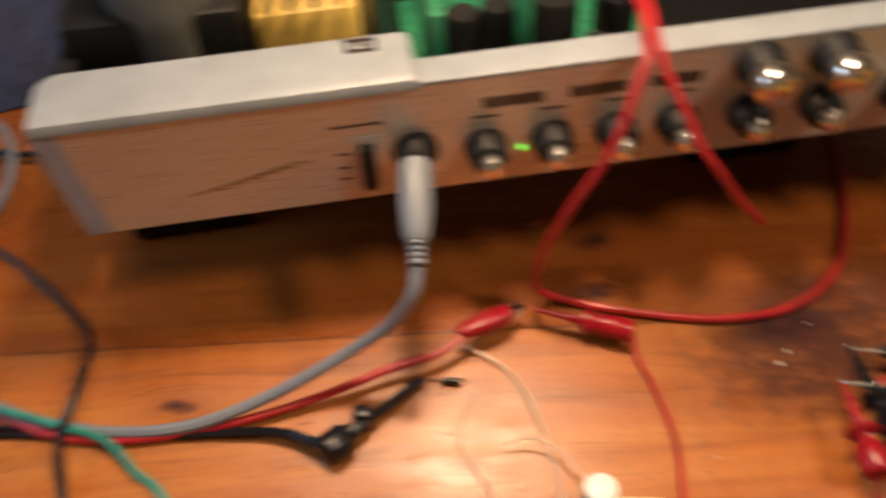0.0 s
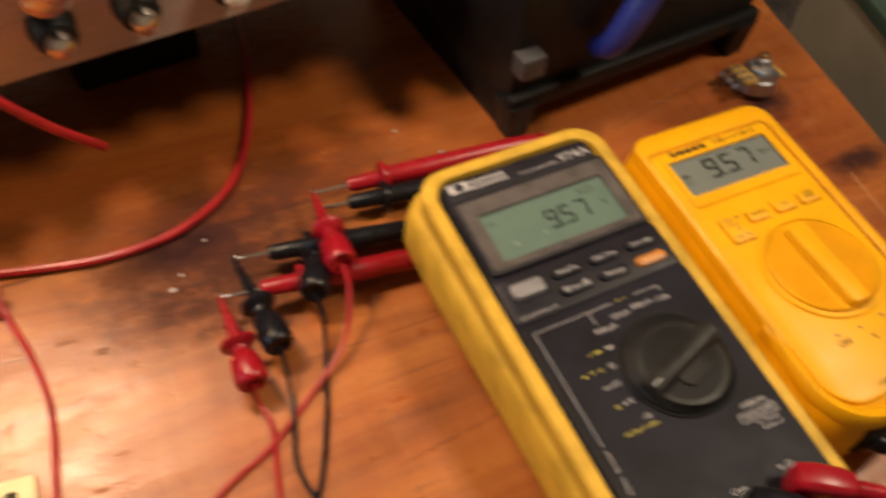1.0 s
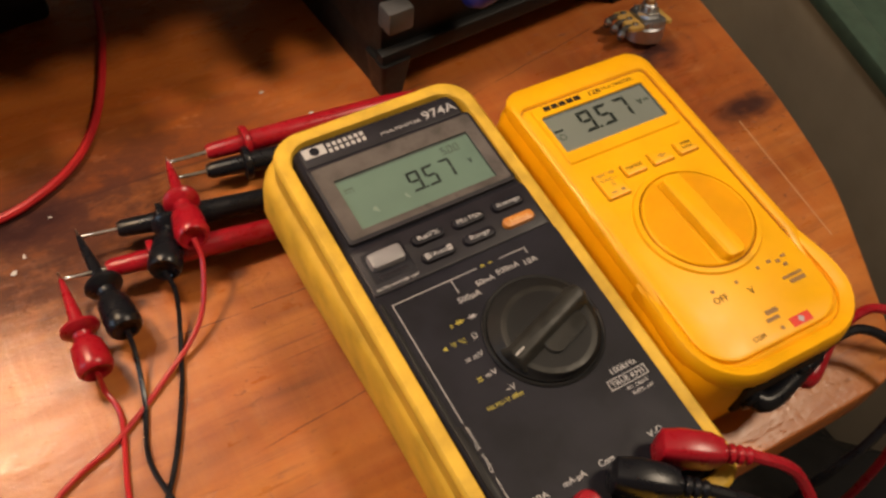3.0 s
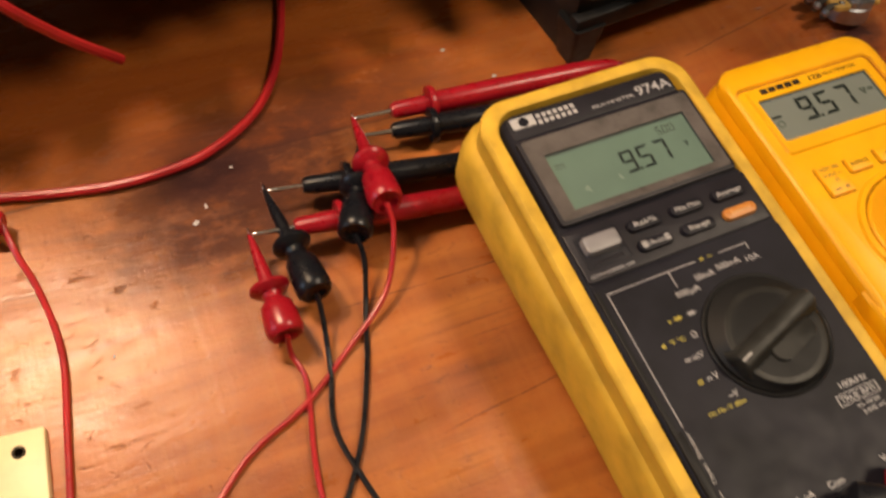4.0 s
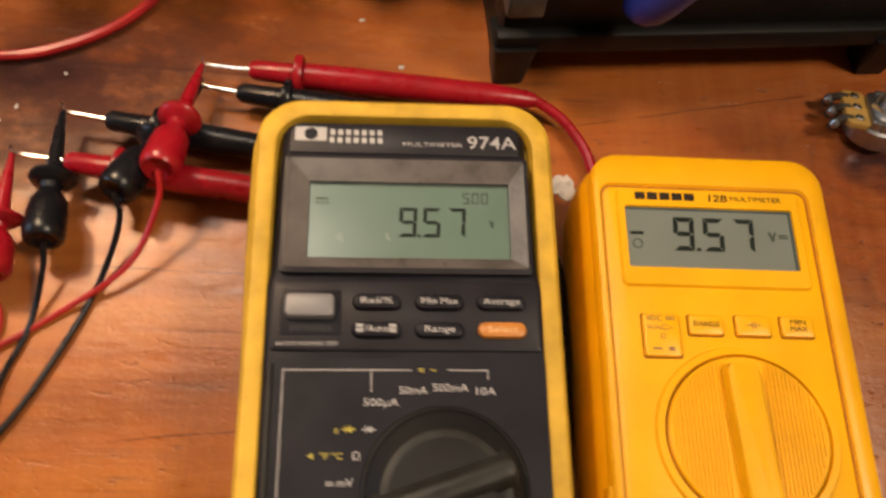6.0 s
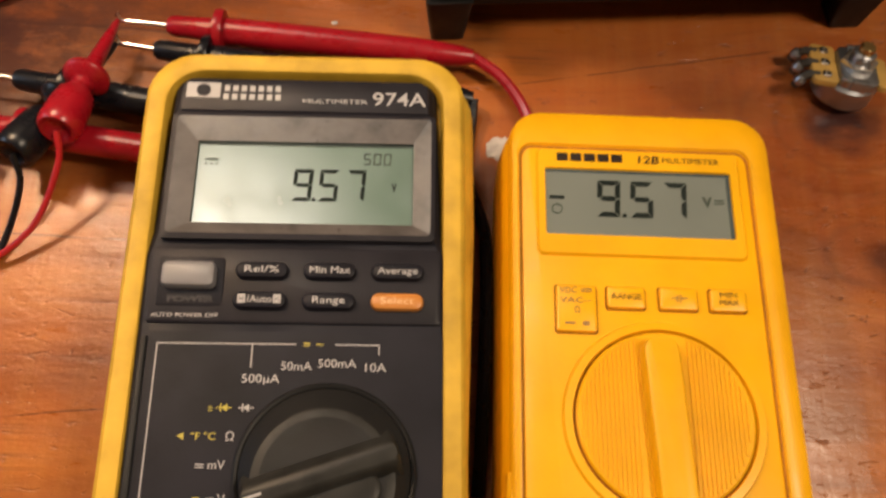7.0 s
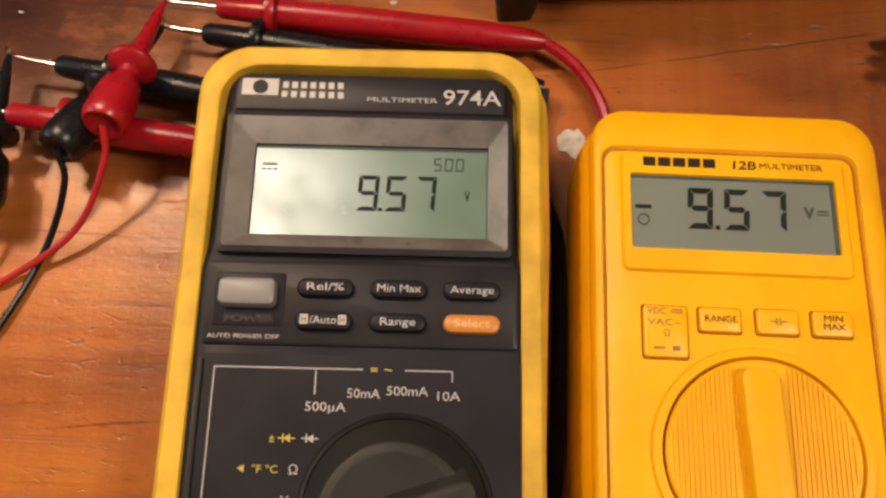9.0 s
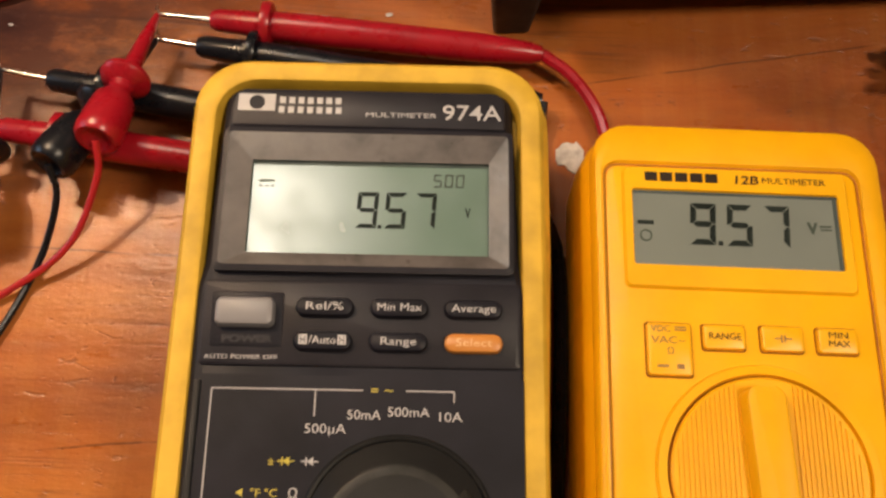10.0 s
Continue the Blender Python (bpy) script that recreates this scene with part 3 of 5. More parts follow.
    lines = [(-0.0005 - w, -0.0005 + w, -0.1270, -0.0759), (-0.0005, 0.0358, -0.0759 - w, -0.0759 + w), (0.0462, 0.0577, -0.0759 - w, -0.0759 + w), (0.0577 - w, 0.0577 + w, -0.0785, -0.0759), (0.0244 - w, 0.0244 + w, -0.0822, -0.0759), (-0.0003 - w, -0.0003 + w, -0.1790, -0.1490)]
    bars(lines, Z, t, M_white, "printed_line", m=o)
    bars([(0.0378, 0.0394, -0.0757, -0.0754), (0.0378, 0.0394, -0.0763, -0.0760)], Z, t, M_yprint, m=o)
    words("~", 0.0410, -0.0768, Z, 0.0024, M_yprint, t, m=o)
    for text, x, y, wide in (("500\u00b5A", 0.0271, -0.0862, 0.0098), ("50mA", 0.0362, -0.0828, 0.0080), ("500mA", 0.0468, -0.0820, 0.0100), ("10A", 0.0566, -0.0830, 0.0055)):
        words(text, x, y, Z, 0.0022, M_white, t, wide, "CENTER", m=o)
    words("\u03a9", 0.0193, -0.1012, Z, 0.0022, M_white, t, m=o)
    words("\u00b0F \u00b0C", 0.0105, -0.1010, Z, 0.0018, M_yprint, t, 0.0062, m=o)
    part("sound_sign", stack([[(0.0072, -0.1001, zz), (0.0088, -0.1010, zz), (0.0088, -0.0992, zz)] for zz in (Z - 0.0001, Z + 0.0001)]), M_yprint, t, m=o)
    words("mV", 0.0155, -0.1083, Z, 0.0022, M_white, t, m=o)
    words("V", 0.0186, -0.1167, Z, 0.0023, M_white, t, m=o)
    words("~V", 0.0196, -0.1246, Z, 0.0023, M_white, t, m=o)
    words("Hz Hz~V dBm", 0.0098, -0.1276, Z, 0.0016, M_yprint, t, 0.0145, m=o)
    for x, y, mat in ((0.0240, -0.0928, M_white), (0.0184, -0.0928, M_yprint)):
        bm = stack([[(x - 0.0020, y - w, zz), (x + 0.0020, y - w, zz), (x + 0.0020, y + w, zz), (x - 0.0020, y + w, zz)] for zz in (Z - 0.0001, Z + 0.0001)])
        stack([[(x - 0.0007, y, zz), (x + 0.0008, y - 0.0010, zz), (x + 0.0008, y + 0.0010, zz)] for zz in (Z - 0.0001, Z + 0.00013)], bm)
        stack([[(x - 0.0010, y - 0.0010, zz), (x - 0.0007, y - 0.0010, zz), (x - 0.0007, y + 0.0010, zz), (x - 0.0010, y + 0.0010, zz)] for zz in (Z - 0.0001, Z + 0.00012)], bm)
        part("diode_sign", bm, mat, t, m=o)
    words("\u00b1", 0.0142, -0.0937, Z, 0.0017, M_yprint, t, m=o)
    bars([(0.0125, 0.0146, -0.1073, -0.1070), (0.0125, 0.0146, -0.1080, -0.1077), (0.0160, 0.0180, -0.1156, -0.1153), (0.0160, 0.0180, -0.1163, -0.1160)], Z, t, M_white, "direct_current_sign", m=o)
    bars([(0.0125, 0.0143, -0.1156, -0.1152), (0.0125, 0.0143, -0.1166, -0.1162)], Z, t, M_yprint, m=o)
    words("100kHz", 0.0628, -0.1363, Z, 0.0022, M_white, t, 0.0110, "CENTER", m=o)
    words("TRUE RMS", 0.0622, -0.1407, Z, 0.0020, M_white, t, 0.0145, "CENTER", m=o)
    bx0, bx1, by0, by1 = 0.0540, 0.0704, -0.1415, -0.1379
    bars([(bx0, bx1, by0 - w, by0 + w), (bx0, bx1, by1 - w, by1 + w), (bx0 - w, bx0 + w, by0, by1), (bx1 - w, bx1 + w, by0, by1)], Z, t, M_white, "printed_box", m=o)
    words("4\u00bd DIGIT", 0.0640, -0.1441, Z, 0.0014, M_white, t, 0.0096, "CENTER", m=o)
    words("0.05% mV", 0.0648, -0.1465, Z, 0.0014, M_white, t, 0.0090, "CENTER", m=o)
    words("V-\u03a9", 0.0555, -0.1622, Z, 0.0023, M_white, t, 0.0062, m=o)
    words("Com", 0.0336, -0.1627, Z, 0.0023, M_white, t, 0.0062, m=o)
    words("mA-\u00b5A", 0.0186, -0.1627, Z, 0.0022, M_white, t, 0.0092, m=o)
    words("10A", 0.0060, -0.1627, Z, 0.0023, M_white, t, 0.0058, m=o)
    words("Open  Shutter", 0.0004, -0.1468, Z, 0.0013, M_white, t, 0.0180, turn=90, m=o)
    # shutter slot and slider along the edge
    part("shutter_slider", box(-0.0050, -0.0018, -0.158, -0.128, 0.0006, 0.0022, 0.0006), M_knob, t, m=o)
    part("shutter_rail", box(-0.0050, -0.0032, -0.176, -0.074, 0.0005, 0.0017, 0.0004), M_knob, t, m=o)
    # rotary dial: a dark ring, a sloping skirt and a lighter dished disc with a low ridge across it
    c = pose(0.0450, -0.1094, 0)
    part("dial_ring", lathe([(0.0232, 0.0007), (0.0232, 0.0015), (0.0226, 0.0020), (0.0219, 0.0017), (0.0217, 0.0010)], c, 64), M_knob, t, m=o)

    def circle(r, y, z):
        return [tuple(c @ Vector((r * math.cos(2 * math.pi * k / 64), y + r * math.sin(2 * math.pi * k / 64), z))) for k in range(64)]
    dial = part("dial", stack([circle(0.0216, 0, 0.0008), circle(0.0215, 0, 0.0022), circle(0.0210, 0, 0.0026), circle(0.0184, -0.0020, 0.0052), circle(0.0180, -0.0022, 0.0056)]), M_knob, t, "round charcoal selector dial", o)
    disc = part("dial_disc", stack([circle(0.0180, -0.0022, 0.0056), circle(0.0176, -0.0022, 0.0058), circle(0.0130, -0.0020, 0.0053), circle(0.0060, -0.0010, 0.0048), circle(0.0010, 0, 0.0047)], None, (False, True)), M_dial, dial, "scuffed olive-grey disc")
    h = c @ pose(0, -0.0008, 0, 0, 0, 18.5)
    grip = part("dial_grip", stack([[tuple(h @ Vector((px * s, py * s2, z))) for px, py in outline(-0.0205, 0.0196, -0.0030, 0.0030, 0.0018)] for s, s2, z in ((1, 2.1, 0.0040), (1, 1.45, 0.0062), (0.99, 1.0, 0.0086), (0.97, 0.62, 0.0094))]), M_dial, dial)
    part("dial_flank", stack([[tuple(h @ Vector((px * s, py, z))) for px, py in outline(-0.008, 0.013, -0.0105, -0.002, 0.004)] for s, z in ((1, 0.0046), (0.98, 0.0064), (0.92, 0.0068))]), M_dial, disc)
    part("pointer", stack([[tuple(h @ Vector((px, py, z))) for px, py in ((-0.0196, -0.0003), (-0.0150, -0.0003), (-0.0150, 0.0003), (-0.0196, 0.0003))] for z in (0.0093, 0.0096)]), M_white, grip)
    # sockets
    for x, mat in ((0.0560, M_red), (0.0365, M_blk), (0.0212, M_red), (0.0085, M_red)):
        part("socket", lathe([(0.0052, 0.0006), (0.0050, 0.0050), (0.0040, 0.0064), (0.0012, 0.0068)], pose(x, -0.1715, 0), 20), mat, t, m=o)
    return t


grey_multimeter()


def lead_plug(name, base, toward, material, label, tail):
    """A right-angled banana plug with ribbed strain relief and its lead."""
    t = thing(name, Matrix.Translation(base), label, "test lead", "test leads")
    b, d = Vector((0, 0, 0)), (Vector(toward) - Vector(base))
    d.z = 0
    d.normalize()
    s = Vector((-d.y, d.x, 0))

    def ringp(k, w, z0, z1):
        c = b + d * k
        return [tuple(c + s * (w * px) + Vector((0, 0, (z0 + z1) / 2 + (z1 - z0) / 2 * py))) for px, py in outline(-1, 1, -1, 1, 0.5, 3)]
    part("plug_body", stack([ringp(-0.006, 0.003, 0.001, 0.011), ringp(-0.0045, 0.0052, 0.0, 0.013), ringp(0.002, 0.0058, 0.0, 0.014), ringp(0.012, 0.0054, 0.001, 0.0135), ringp(0.0165, 0.0042, 0.002, 0.012)]), material, t)
    for k in range(4):
        part("strain_rib", lathe([(0.0034 - k * 0.0002, 0), (0.0038 - k * 0.0002, 0.0006), (0.0038 - k * 0.0002, 0.0014), (0.0034 - k * 0.0002, 0.002)], along(b + d * (0.016 + k * 0.003) + Vector((0, 0, 0.007)), b + d * 0.1 + Vector((0, 0, 0.007))), 14), material, t)
    start = b + d * 0.0165 + Vector((0, 0, 0.007))
    part("lead", tube([start, start + d * 0.012] + [Vector(p) - Vector(base) for p in tail], 0.0022), material, t)
    return t


lead_plug("test_lead", (0.0600, -0.1690, 0.0465), (0.0860, -0.1860, 0.0465), M_red, "red test lead plugged into the grey multimeter", [(0.098, -0.197, 0.045), (0.104, -0.215, 0.01), (0.106, -0.225, -0.10), (0.10, -0.20, -0.35)])
lead_plug("test_lead", (0.0405, -0.1700, 0.0455), (0.0700, -0.1920, 0.0455), M_blk, "black test lead plugged into the grey multimeter", [(0.078, -0.198, 0.047), (0.093, -0.208, 0.03), (0.102, -0.205, -0.02), (0.106, -0.21, -0.15), (0.10, -0.20, -0.35)])


# ---- yellow multimeter ----
def yellow_multimeter():
    o = pose(-0.1357, 0.0745, 0.0435)
    t = thing("multimeter", pose(0, -0.0012, 0.0465, 1.7, 0, 0) @ o.inverted(), "bright yellow pocket multimeter in a yellow holster, reading 9.57", "multimeter", "multimeters on the table")
    o = o @ Matrix.Translation((0.107, 0, 0)) @ Matrix.Diagonal((0.966, 1, 1, 1)) @ Matrix.Translation((-0.107, 0, 0))
    A = (0.0893, 0.1795, -0.1570, 0.0066)

    def flare(sec):
        out = []
        for x, y, z in densify(sec):
            k = min(max((-0.108 - y) / 0.016, 0), 1)
            k = k * k * (3 - 2 * k)
            out.append((0.135 + (x - 0.135) * (1 + 0.07 * k), y, z))
        return out

    def plainring(i, z, r=0.012):
        return [(px, py, z) for px, py in outline(A[0] + 0.0030 + i, A[1] - 0.0030 - i, A[2] + i, A[3] - i, (0.018 - i * .5, 0.018 - i * .5, r - i * .5, r - i * .5), 8)]
    secs = [flare(plainring(i, z)) for i, z in ((0.005, -0.0435), (0.0015, -0.0415), (0.0003, -0.036), (0.0, -0.018), (0.0008, -0.008), (0.0022, -0.0035), (0.0042, -0.0008), (0.0065, 0.0002), (0.0085, -0.0006))]
    part("holster", stack(secs), M_yel2, t, "smooth yellow holster", o)
    # raised hood round the top and a bowl round the sockets
    hood = [outline(0.0940 + i, 0.1760 - i, -0.045 + i, 0.0061 - i, (0.002, 0.002, 0.011, 0.011)) for i in (0, 0.002, 0.0045)]
    part("holster_hood", stack([[(*p, z) for p in q] for q, z in zip(hood, (-0.012, 0.0002, 0.0014))]), M_yel2, t, m=o)
    # body
    body = part("body", slab(0.0974, 0.1692, -0.150, -0.0010, -0.02, 0.0022, (0.016, 0.016, 0.005, 0.005), 0.0020, seg=8), M_yel, t, "bright yellow plastic face", o)
    for x in (0.0968, 0.1732):
        part("side_groove", box(x - 0.0005, x + 0.0005, -0.118, -0.006, -0.002, 0.0012, 0.0003), M_yel2, t, m=o)
    # raised lip of the holster round the face, open towards the foot
    rim = outline(0.0944, 0.1756, -0.112, 0.0050, (0.002, 0.002, 0.0105, 0.0105))
    edge = outline(0.0972, 0.1684, -0.112, -0.0078, (0.002, 0.002, 0.0040, 0.0040))
    pairs = [(a, b) for a, b in zip(rim, edge) if a[1] > -0.1101]
    pairs.sort(key=lambda q: math.atan2(q[0][1] + 0.2, q[0][0] - 0.135), reverse=True)
    lip, seam = [], []
    for a, b in pairs:
        at = lambda s, z: (a[0] + (b[0] - a[0]) * s, a[1] + (b[1] - a[1]) * s, z)
        lip.append([at(0, -0.003), at(0.03, 0.0012), at(0.3, 0.0030), at(0.75, 0.0037), at(0.95, 0.0034), at(1, 0.0026), at(1, 0.0)])
        c = Vector((b[0] - 0.133, b[1] + 0.05)).normalized() * 0.0006
        seam.append([(b[0], b[1], 0.0015), (b[0], b[1], 0.0025), (b[0] - c.x, b[1] - c.y, 0.0025), (b[0] - c.x, b[1] - c.y, 0.0015)])
    for run in (lip, seam):
        run.insert(0, [(x, y - 0.016, min(z, 0.0) - 0.001) for x, y, z in run[0]])
        run.append([(x, y - 0.016, min(z, 0.0) - 0.001) for x, y, z in run[-1]])
    part("holster_lip", stack(lip), M_yel2, t, m=o)
    part("lip_seam", stack(seam), M_seam, t, m=o)
    # display
    Z = 0.0023
    out = outline(0.1020, 0.1655, -0.0435, -0.0082, 0.002)
    o2 = outline(0.1030, 0.1645, -0.0425, -0.0090, 0.0018)
    bm = stack([[(*p, 0.0016) for p in out], [(*p, 0.0032) for p in o2]], None, (False, False))
    i2 = outline(0.1050, 0.1622, -0.0367, -0.0151, 0.0008)
    frame_ring(o2, i2, 0.0032, 0.0032, bm)
    frame_ring(i2, outline(0.1054, 0.1618, -0.0363, -0.0155, 0.0006), 0.0032, 0.0022, bm)
    part("display_frame", bm, M_yel, t, m=o)
    part("screen", slab(0.1050, 0.1622, -0.0367, -0.0151, 0.0010, 0.0024, 0.0005, 0), M_lcd2, t, "grey liquid-crystal screen", o)
    # dark strips drawn for the frame's shade on the screen
    bars([(0.1052, 0.1620, -0.0162, -0.0155), (0.1608, 0.1618, -0.0362, -0.0155)], 0.0026, t, M_shade, "screen_shade", m=o)
    for ch, x in (("9", 0.1205), ("5", 0.1306), ("7", 0.1408)):
        part("figure", digit(ch, x, -0.0305, 0.0070, 0.0118, 0.0025, 0.0016), M_seg, t, m=o)
    bars([(0.1283, 0.1295, -0.0305, -0.0294)], 0.0026, t, M_seg, "decimal_point", m=o)
    bars([(0.1064, 0.1108, -0.0252, -0.0242)], 0.0026, t, M_seg, "minus_sign", m=o)
    part("battery_sign", stack([[(0.1086 + r * math.cos(a), -0.0284 + r * math.sin(a), z) for a in [k * math.pi / 10 for k in range(20)]] for r, z in ((0.0017, 0.0025), (0.0017, 0.00265), (0.0013, 0.00265), (0.0013, 0.0025))], None, (False, False)), M_segpale, t, m=o)
    words("V", 0.1532, -0.0262, 0.0026, 0.0030, M_segpale, t, 0.0030, bold=0.0002, m=o)
    bars([(0.1566, 0.1596, -0.0243, -0.0239), (0.1566, 0.1596, -0.0252, -0.0249)], 0.0026, t, M_segpale, "direct_current_sign", m=o)
    z = 0.0033
    for k in range(5):
        x = 0.1088 + k * 0.0042
        bars([(x, x + 0.0034, -0.0129, -0.0103)], z, t, M_ink, "maker_badge", m=o)
    words("12B", 0.1330, -0.0129, z, 0.0024, M_ink, t, 0.0066, bold=0.00006, slant=0.1, m=o)
    words("MULTIMETER", 0.1412, -0.0125, z, 0.0017, M_ink, t, 0.0176, m=o)
    # keys
    for x0, x1, y0, y1 in ((0.1074, 0.1190, -0.0660, -0.0524), (0.1222, 0.1332, -0.0588, -0.0524), (0.1374, 0.1484, -0.0588, -0.0522), (0.1521, 0.1626, -0.0588, -0.0522)):
        part("key_gap", slab(x0 - 0.0004, x1 + 0.0004, y0 - 0.0004, y1 + 0.0004, 0.0015, 0.0023, 0.001, 0), M_gap, t, m=o)
        part("key", slab(x0, x1, y0, y1, 0.0015, 0.0038, 0.0009, 0.0007), M_yel, t, m=o)
    z = 0.0039
    words("VDC", 0.1084, -0.0549, z, 0.0017, M_inkpale, t, 0.0050, m=o)
    bars([(0.1146, 0.1176, -0.0538, -0.0535), (0.1146, 0.1176, -0.0545, -0.0542)], z, t, M_inkpale, m=o)
    words("VAC~", 0.1084, -0.0578, z, 0.0017, M_inkpale, t, 0.0088, m=o)
    words("\u03a9", 0.1124, -0.0606, z, 0.0017, M_inkpale, t, m=o)
    bars([(0.1098, 0.1126, -0.0640, -0.0634), (0.1148, 0.1166, -0.0643, -0.0631)], z, t, M_inkpale, m=o)
    words("RANGE", 0.1277, -0.0563, z, 0.0017, M_ink, t, 0.0084, "CENTER", m=o)
    bars([(0.1406, 0.1424, -0.0557, -0.0554), (0.1434, 0.1452, -0.0557, -0.0554), (0.1423, 0.1426, -0.0566, -0.0546), (0.1432, 0.1435, -0.0566, -0.0546)], z, t, M_inkpale, "capacitor_sign", m=o)
    words("MIN", 0.1574, -0.0549, z, 0.0016, M_ink, t, 0.0050, "CENTER", m=o)
    words("MAX", 0.1574, -0.0571, z, 0.0016, M_ink, t, 0.0056, "CENTER", m=o)
    # dial
    c = pose(0.1366, -0.0895, 0) @ Matrix.Diagonal((1, 0.966, 1, 1))
    part("dial_gap", lathe([(0.0252, 0.0020), (0.0252, 0.0025), (0.0246, 0.0026), (0.0240, 0.0022)], c, 64), M_gap, t, m=o)
    part("dial_rim", lathe([(0.0285, 0.0018), (0.0278, 0.0034), (0.0256, 0.0036), (0.0252, 0.0022)], c, 64), M_yel, t, m=o)
    dial = part("dial", lathe([(0.0247, 0.0018), (0.0247, 0.0036), (0.0241, 0.0042), (0.0001, 0.0043)], c, 64), M_yel, t, "yellow ribbed rotary selector", o)
    r = 0.0232
    for k in range(-18, 19):
        x = k * 0.00125
        if abs(x) < 0.0068:
            continue
        y = math.sqrt(max(r * r - x * x, 1e-8))
        part("rib", box(0.1366 + x - 0.0003, 0.1366 + x + 0.0003, -0.0895 - y, -0.0895 + y, 0.0042, 0.00465, 0), M_yel, dial)
    tw = c @ pose(0, 0, 0, 0, 0, 3)
    part("dial_grip", stack([[tuple(tw @ Vector((px * s, py, z))) for px, py in outline(-0.0058, 0.0058, -0.0240, 0.0215, 0.003)] for s, z in ((0.95, 0.0042), (0.90, 0.0072), (0.80, 0.0082), (0.6, 0.0085))]), M_yel, dial)
    part("pointer", box(0.1378, 0.1386, -0.1142, -0.1118, 0.0023, 0.0027, 0), M_ink, t, m=o)
    # prints by the sockets
    z = 0.00235
    words("OFF", 0.1168, -0.1262, z, 0.0028, M_ink, t, 0.0070, m=o)
    words("V", 0.1337, -0.1285, z, 0.0030, M_ink, t, 0.0026, m=o)
    words("COM", 0.1202, -0.1463, z, 0.0020, M_ink, t, 0.0062, m=o)
    bars([(0.1400, 0.1500, -0.1480, -0.1438)], z, t, M_redpaint, "red_patch", m=o)
    bars([(0.1444, 0.1456, -0.1473, -0.1445), (0.1436, 0.1464, -0.1464, -0.1453)], z + 0.0002, t, M_white, "white_cross", m=o)
    bars([(0.1500, 0.1520, -0.1200, -0.1186), (0.1540, 0.1560, -0.1215, -0.1200), (0.1575, 0.1600, -0.1200, -0.1188), (0.1560, 0.1580, -0.1240, -0.1225), (0.1440, 0.1454, -0.1205, -0.1190), (0.1188, 0.1202, -0.1214, -0.1200), (0.1310, 0.1324, -0.1220, -0.1206),
          (0.1510, 0.1610, -0.1290, -0.1278), (0.1530, 0.1610, -0.1318, -0.1300), (0.1330, 0.1390, -0.1390, -0.1370), (0.1310, 0.1375, -0.1418, -0.1402), (0.1345, 0.1360, -0.1466, -0.1450)], z, t, M_inkpale, m=o)
    # raised bowl of the holster round the foot of the face
    path = [(0.0985, -0.104 - 0.004 * k) for k in range(8)]
    path += [(0.1165 - 0.018 * math.cos(a), -0.134 - 0.018 * math.sin(a)) for a in [math.pi / 2 * k / 8 for k in range(9)]]
    path += [(0.1165 + 0.0045 * k, -0.152) for k in range(1, 8)]
    path += [(0.1525 + 0.018 * math.sin(a), -0.134 - 0.018 * math.cos(a)) for a in [math.pi / 2 * k / 8 for k in range(9)]]
    path += [(0.1705, -0.132 + 0.004 * k) for k in range(8)]
    bowl = []
    for k, (x, y) in enumerate(path):
        ax, ay = path[max(k - 1, 0)]
        bx, by = path[min(k + 1, len(path) - 1)]
        d = Vector((bx - ax, by - ay)).normalized()
        nx, ny = d.y, -d.x
        g = min(k, len(path) - 1 - k) / 7
        g = min(g, 1) ** 2 * (3 - 2 * min(g, 1))
        bowl.append([(x + nx * w, y + ny * w, z) for w, z in ((0.0008, -0.004), (0.0010, 0.0012), (0.0026 + 0.001 * g, 0.0016 + 0.0016 * g), (0.0038 + 0.002 * g, 0.0014 + 0.0022 * g), (0.0050 + 0.0018 * g, 0.0002 + 0.0018 * g), (0.0054 + 0.0022 * g, -0.004), (0.0045, -0.012), (0.0008, -0.012))])
    part("holster_bowl", stack(bowl), M_yel2, t, m=o)
    # recess and sockets at the foot end
    part("lead_recess", box(0.1120, 0.1560, -0.1590, -0.1540, -0.031, -0.011, 0.002), M_ink, t, "dark opening for the plugs", o)
    for x in (0.1190, 0.1455):
        part("socket", lathe([(0.0052, 0), (0.0056, 0.002), (0.0040, 0.003)], pose(x, -0.1585, -0.022, 90, 0, 0), 18), M_blk, t, m=o)
    return t


yellow_multimeter()


def elbow_plug(start, bend, tail, material, label):
    """A banana plug that leaves the foot of the yellow meter and turns along the table's edge."""
    t = thing("test_lead", Matrix.Translation(start), label, "test lead", "test leads")
    s = Vector(start)
    rel = [Vector(p) - s for p in bend]
    part("plug_body", tube(rel, lambda s: 0.0050 - 0.0016 * s, seg=12), material, t)
    for k in range(3):
        d = (rel[-1] - rel[-2]).normalized()
        part("strain_rib", lathe([(0.0030, 0), (0.0036, 0.0005), (0.0036, 0.0013), (0.0030, 0.0018)], along(rel[-1] - d * (0.003 * k + 0.002), rel[-1] + d), 12), material, t)
    part("lead", tube([rel[-1]] + [Vector(p) - s for p in tail], 0.0022), material, t)
    return t


elbow_plug((0.119, -0.155, 0.022), [(0.119, -0.152, 0.021), (0.1205, -0.161, 0.020), (0.127, -0.1635, 0.020), (0.145, -0.1595, 0.020), (0.156, -0.1570, 0.021)], [(0.166, -0.155, 0.023), (0.180, -0.157, 0.024), (0.191, -0.168, 0.019), (0.190, -0.184, 0.008), (0.172, -0.192, -0.010), (0.15, -0.192, -0.05), (0.14, -0.19, -0.2)], M_blk, "black test lead plugged into the yellow multimeter")
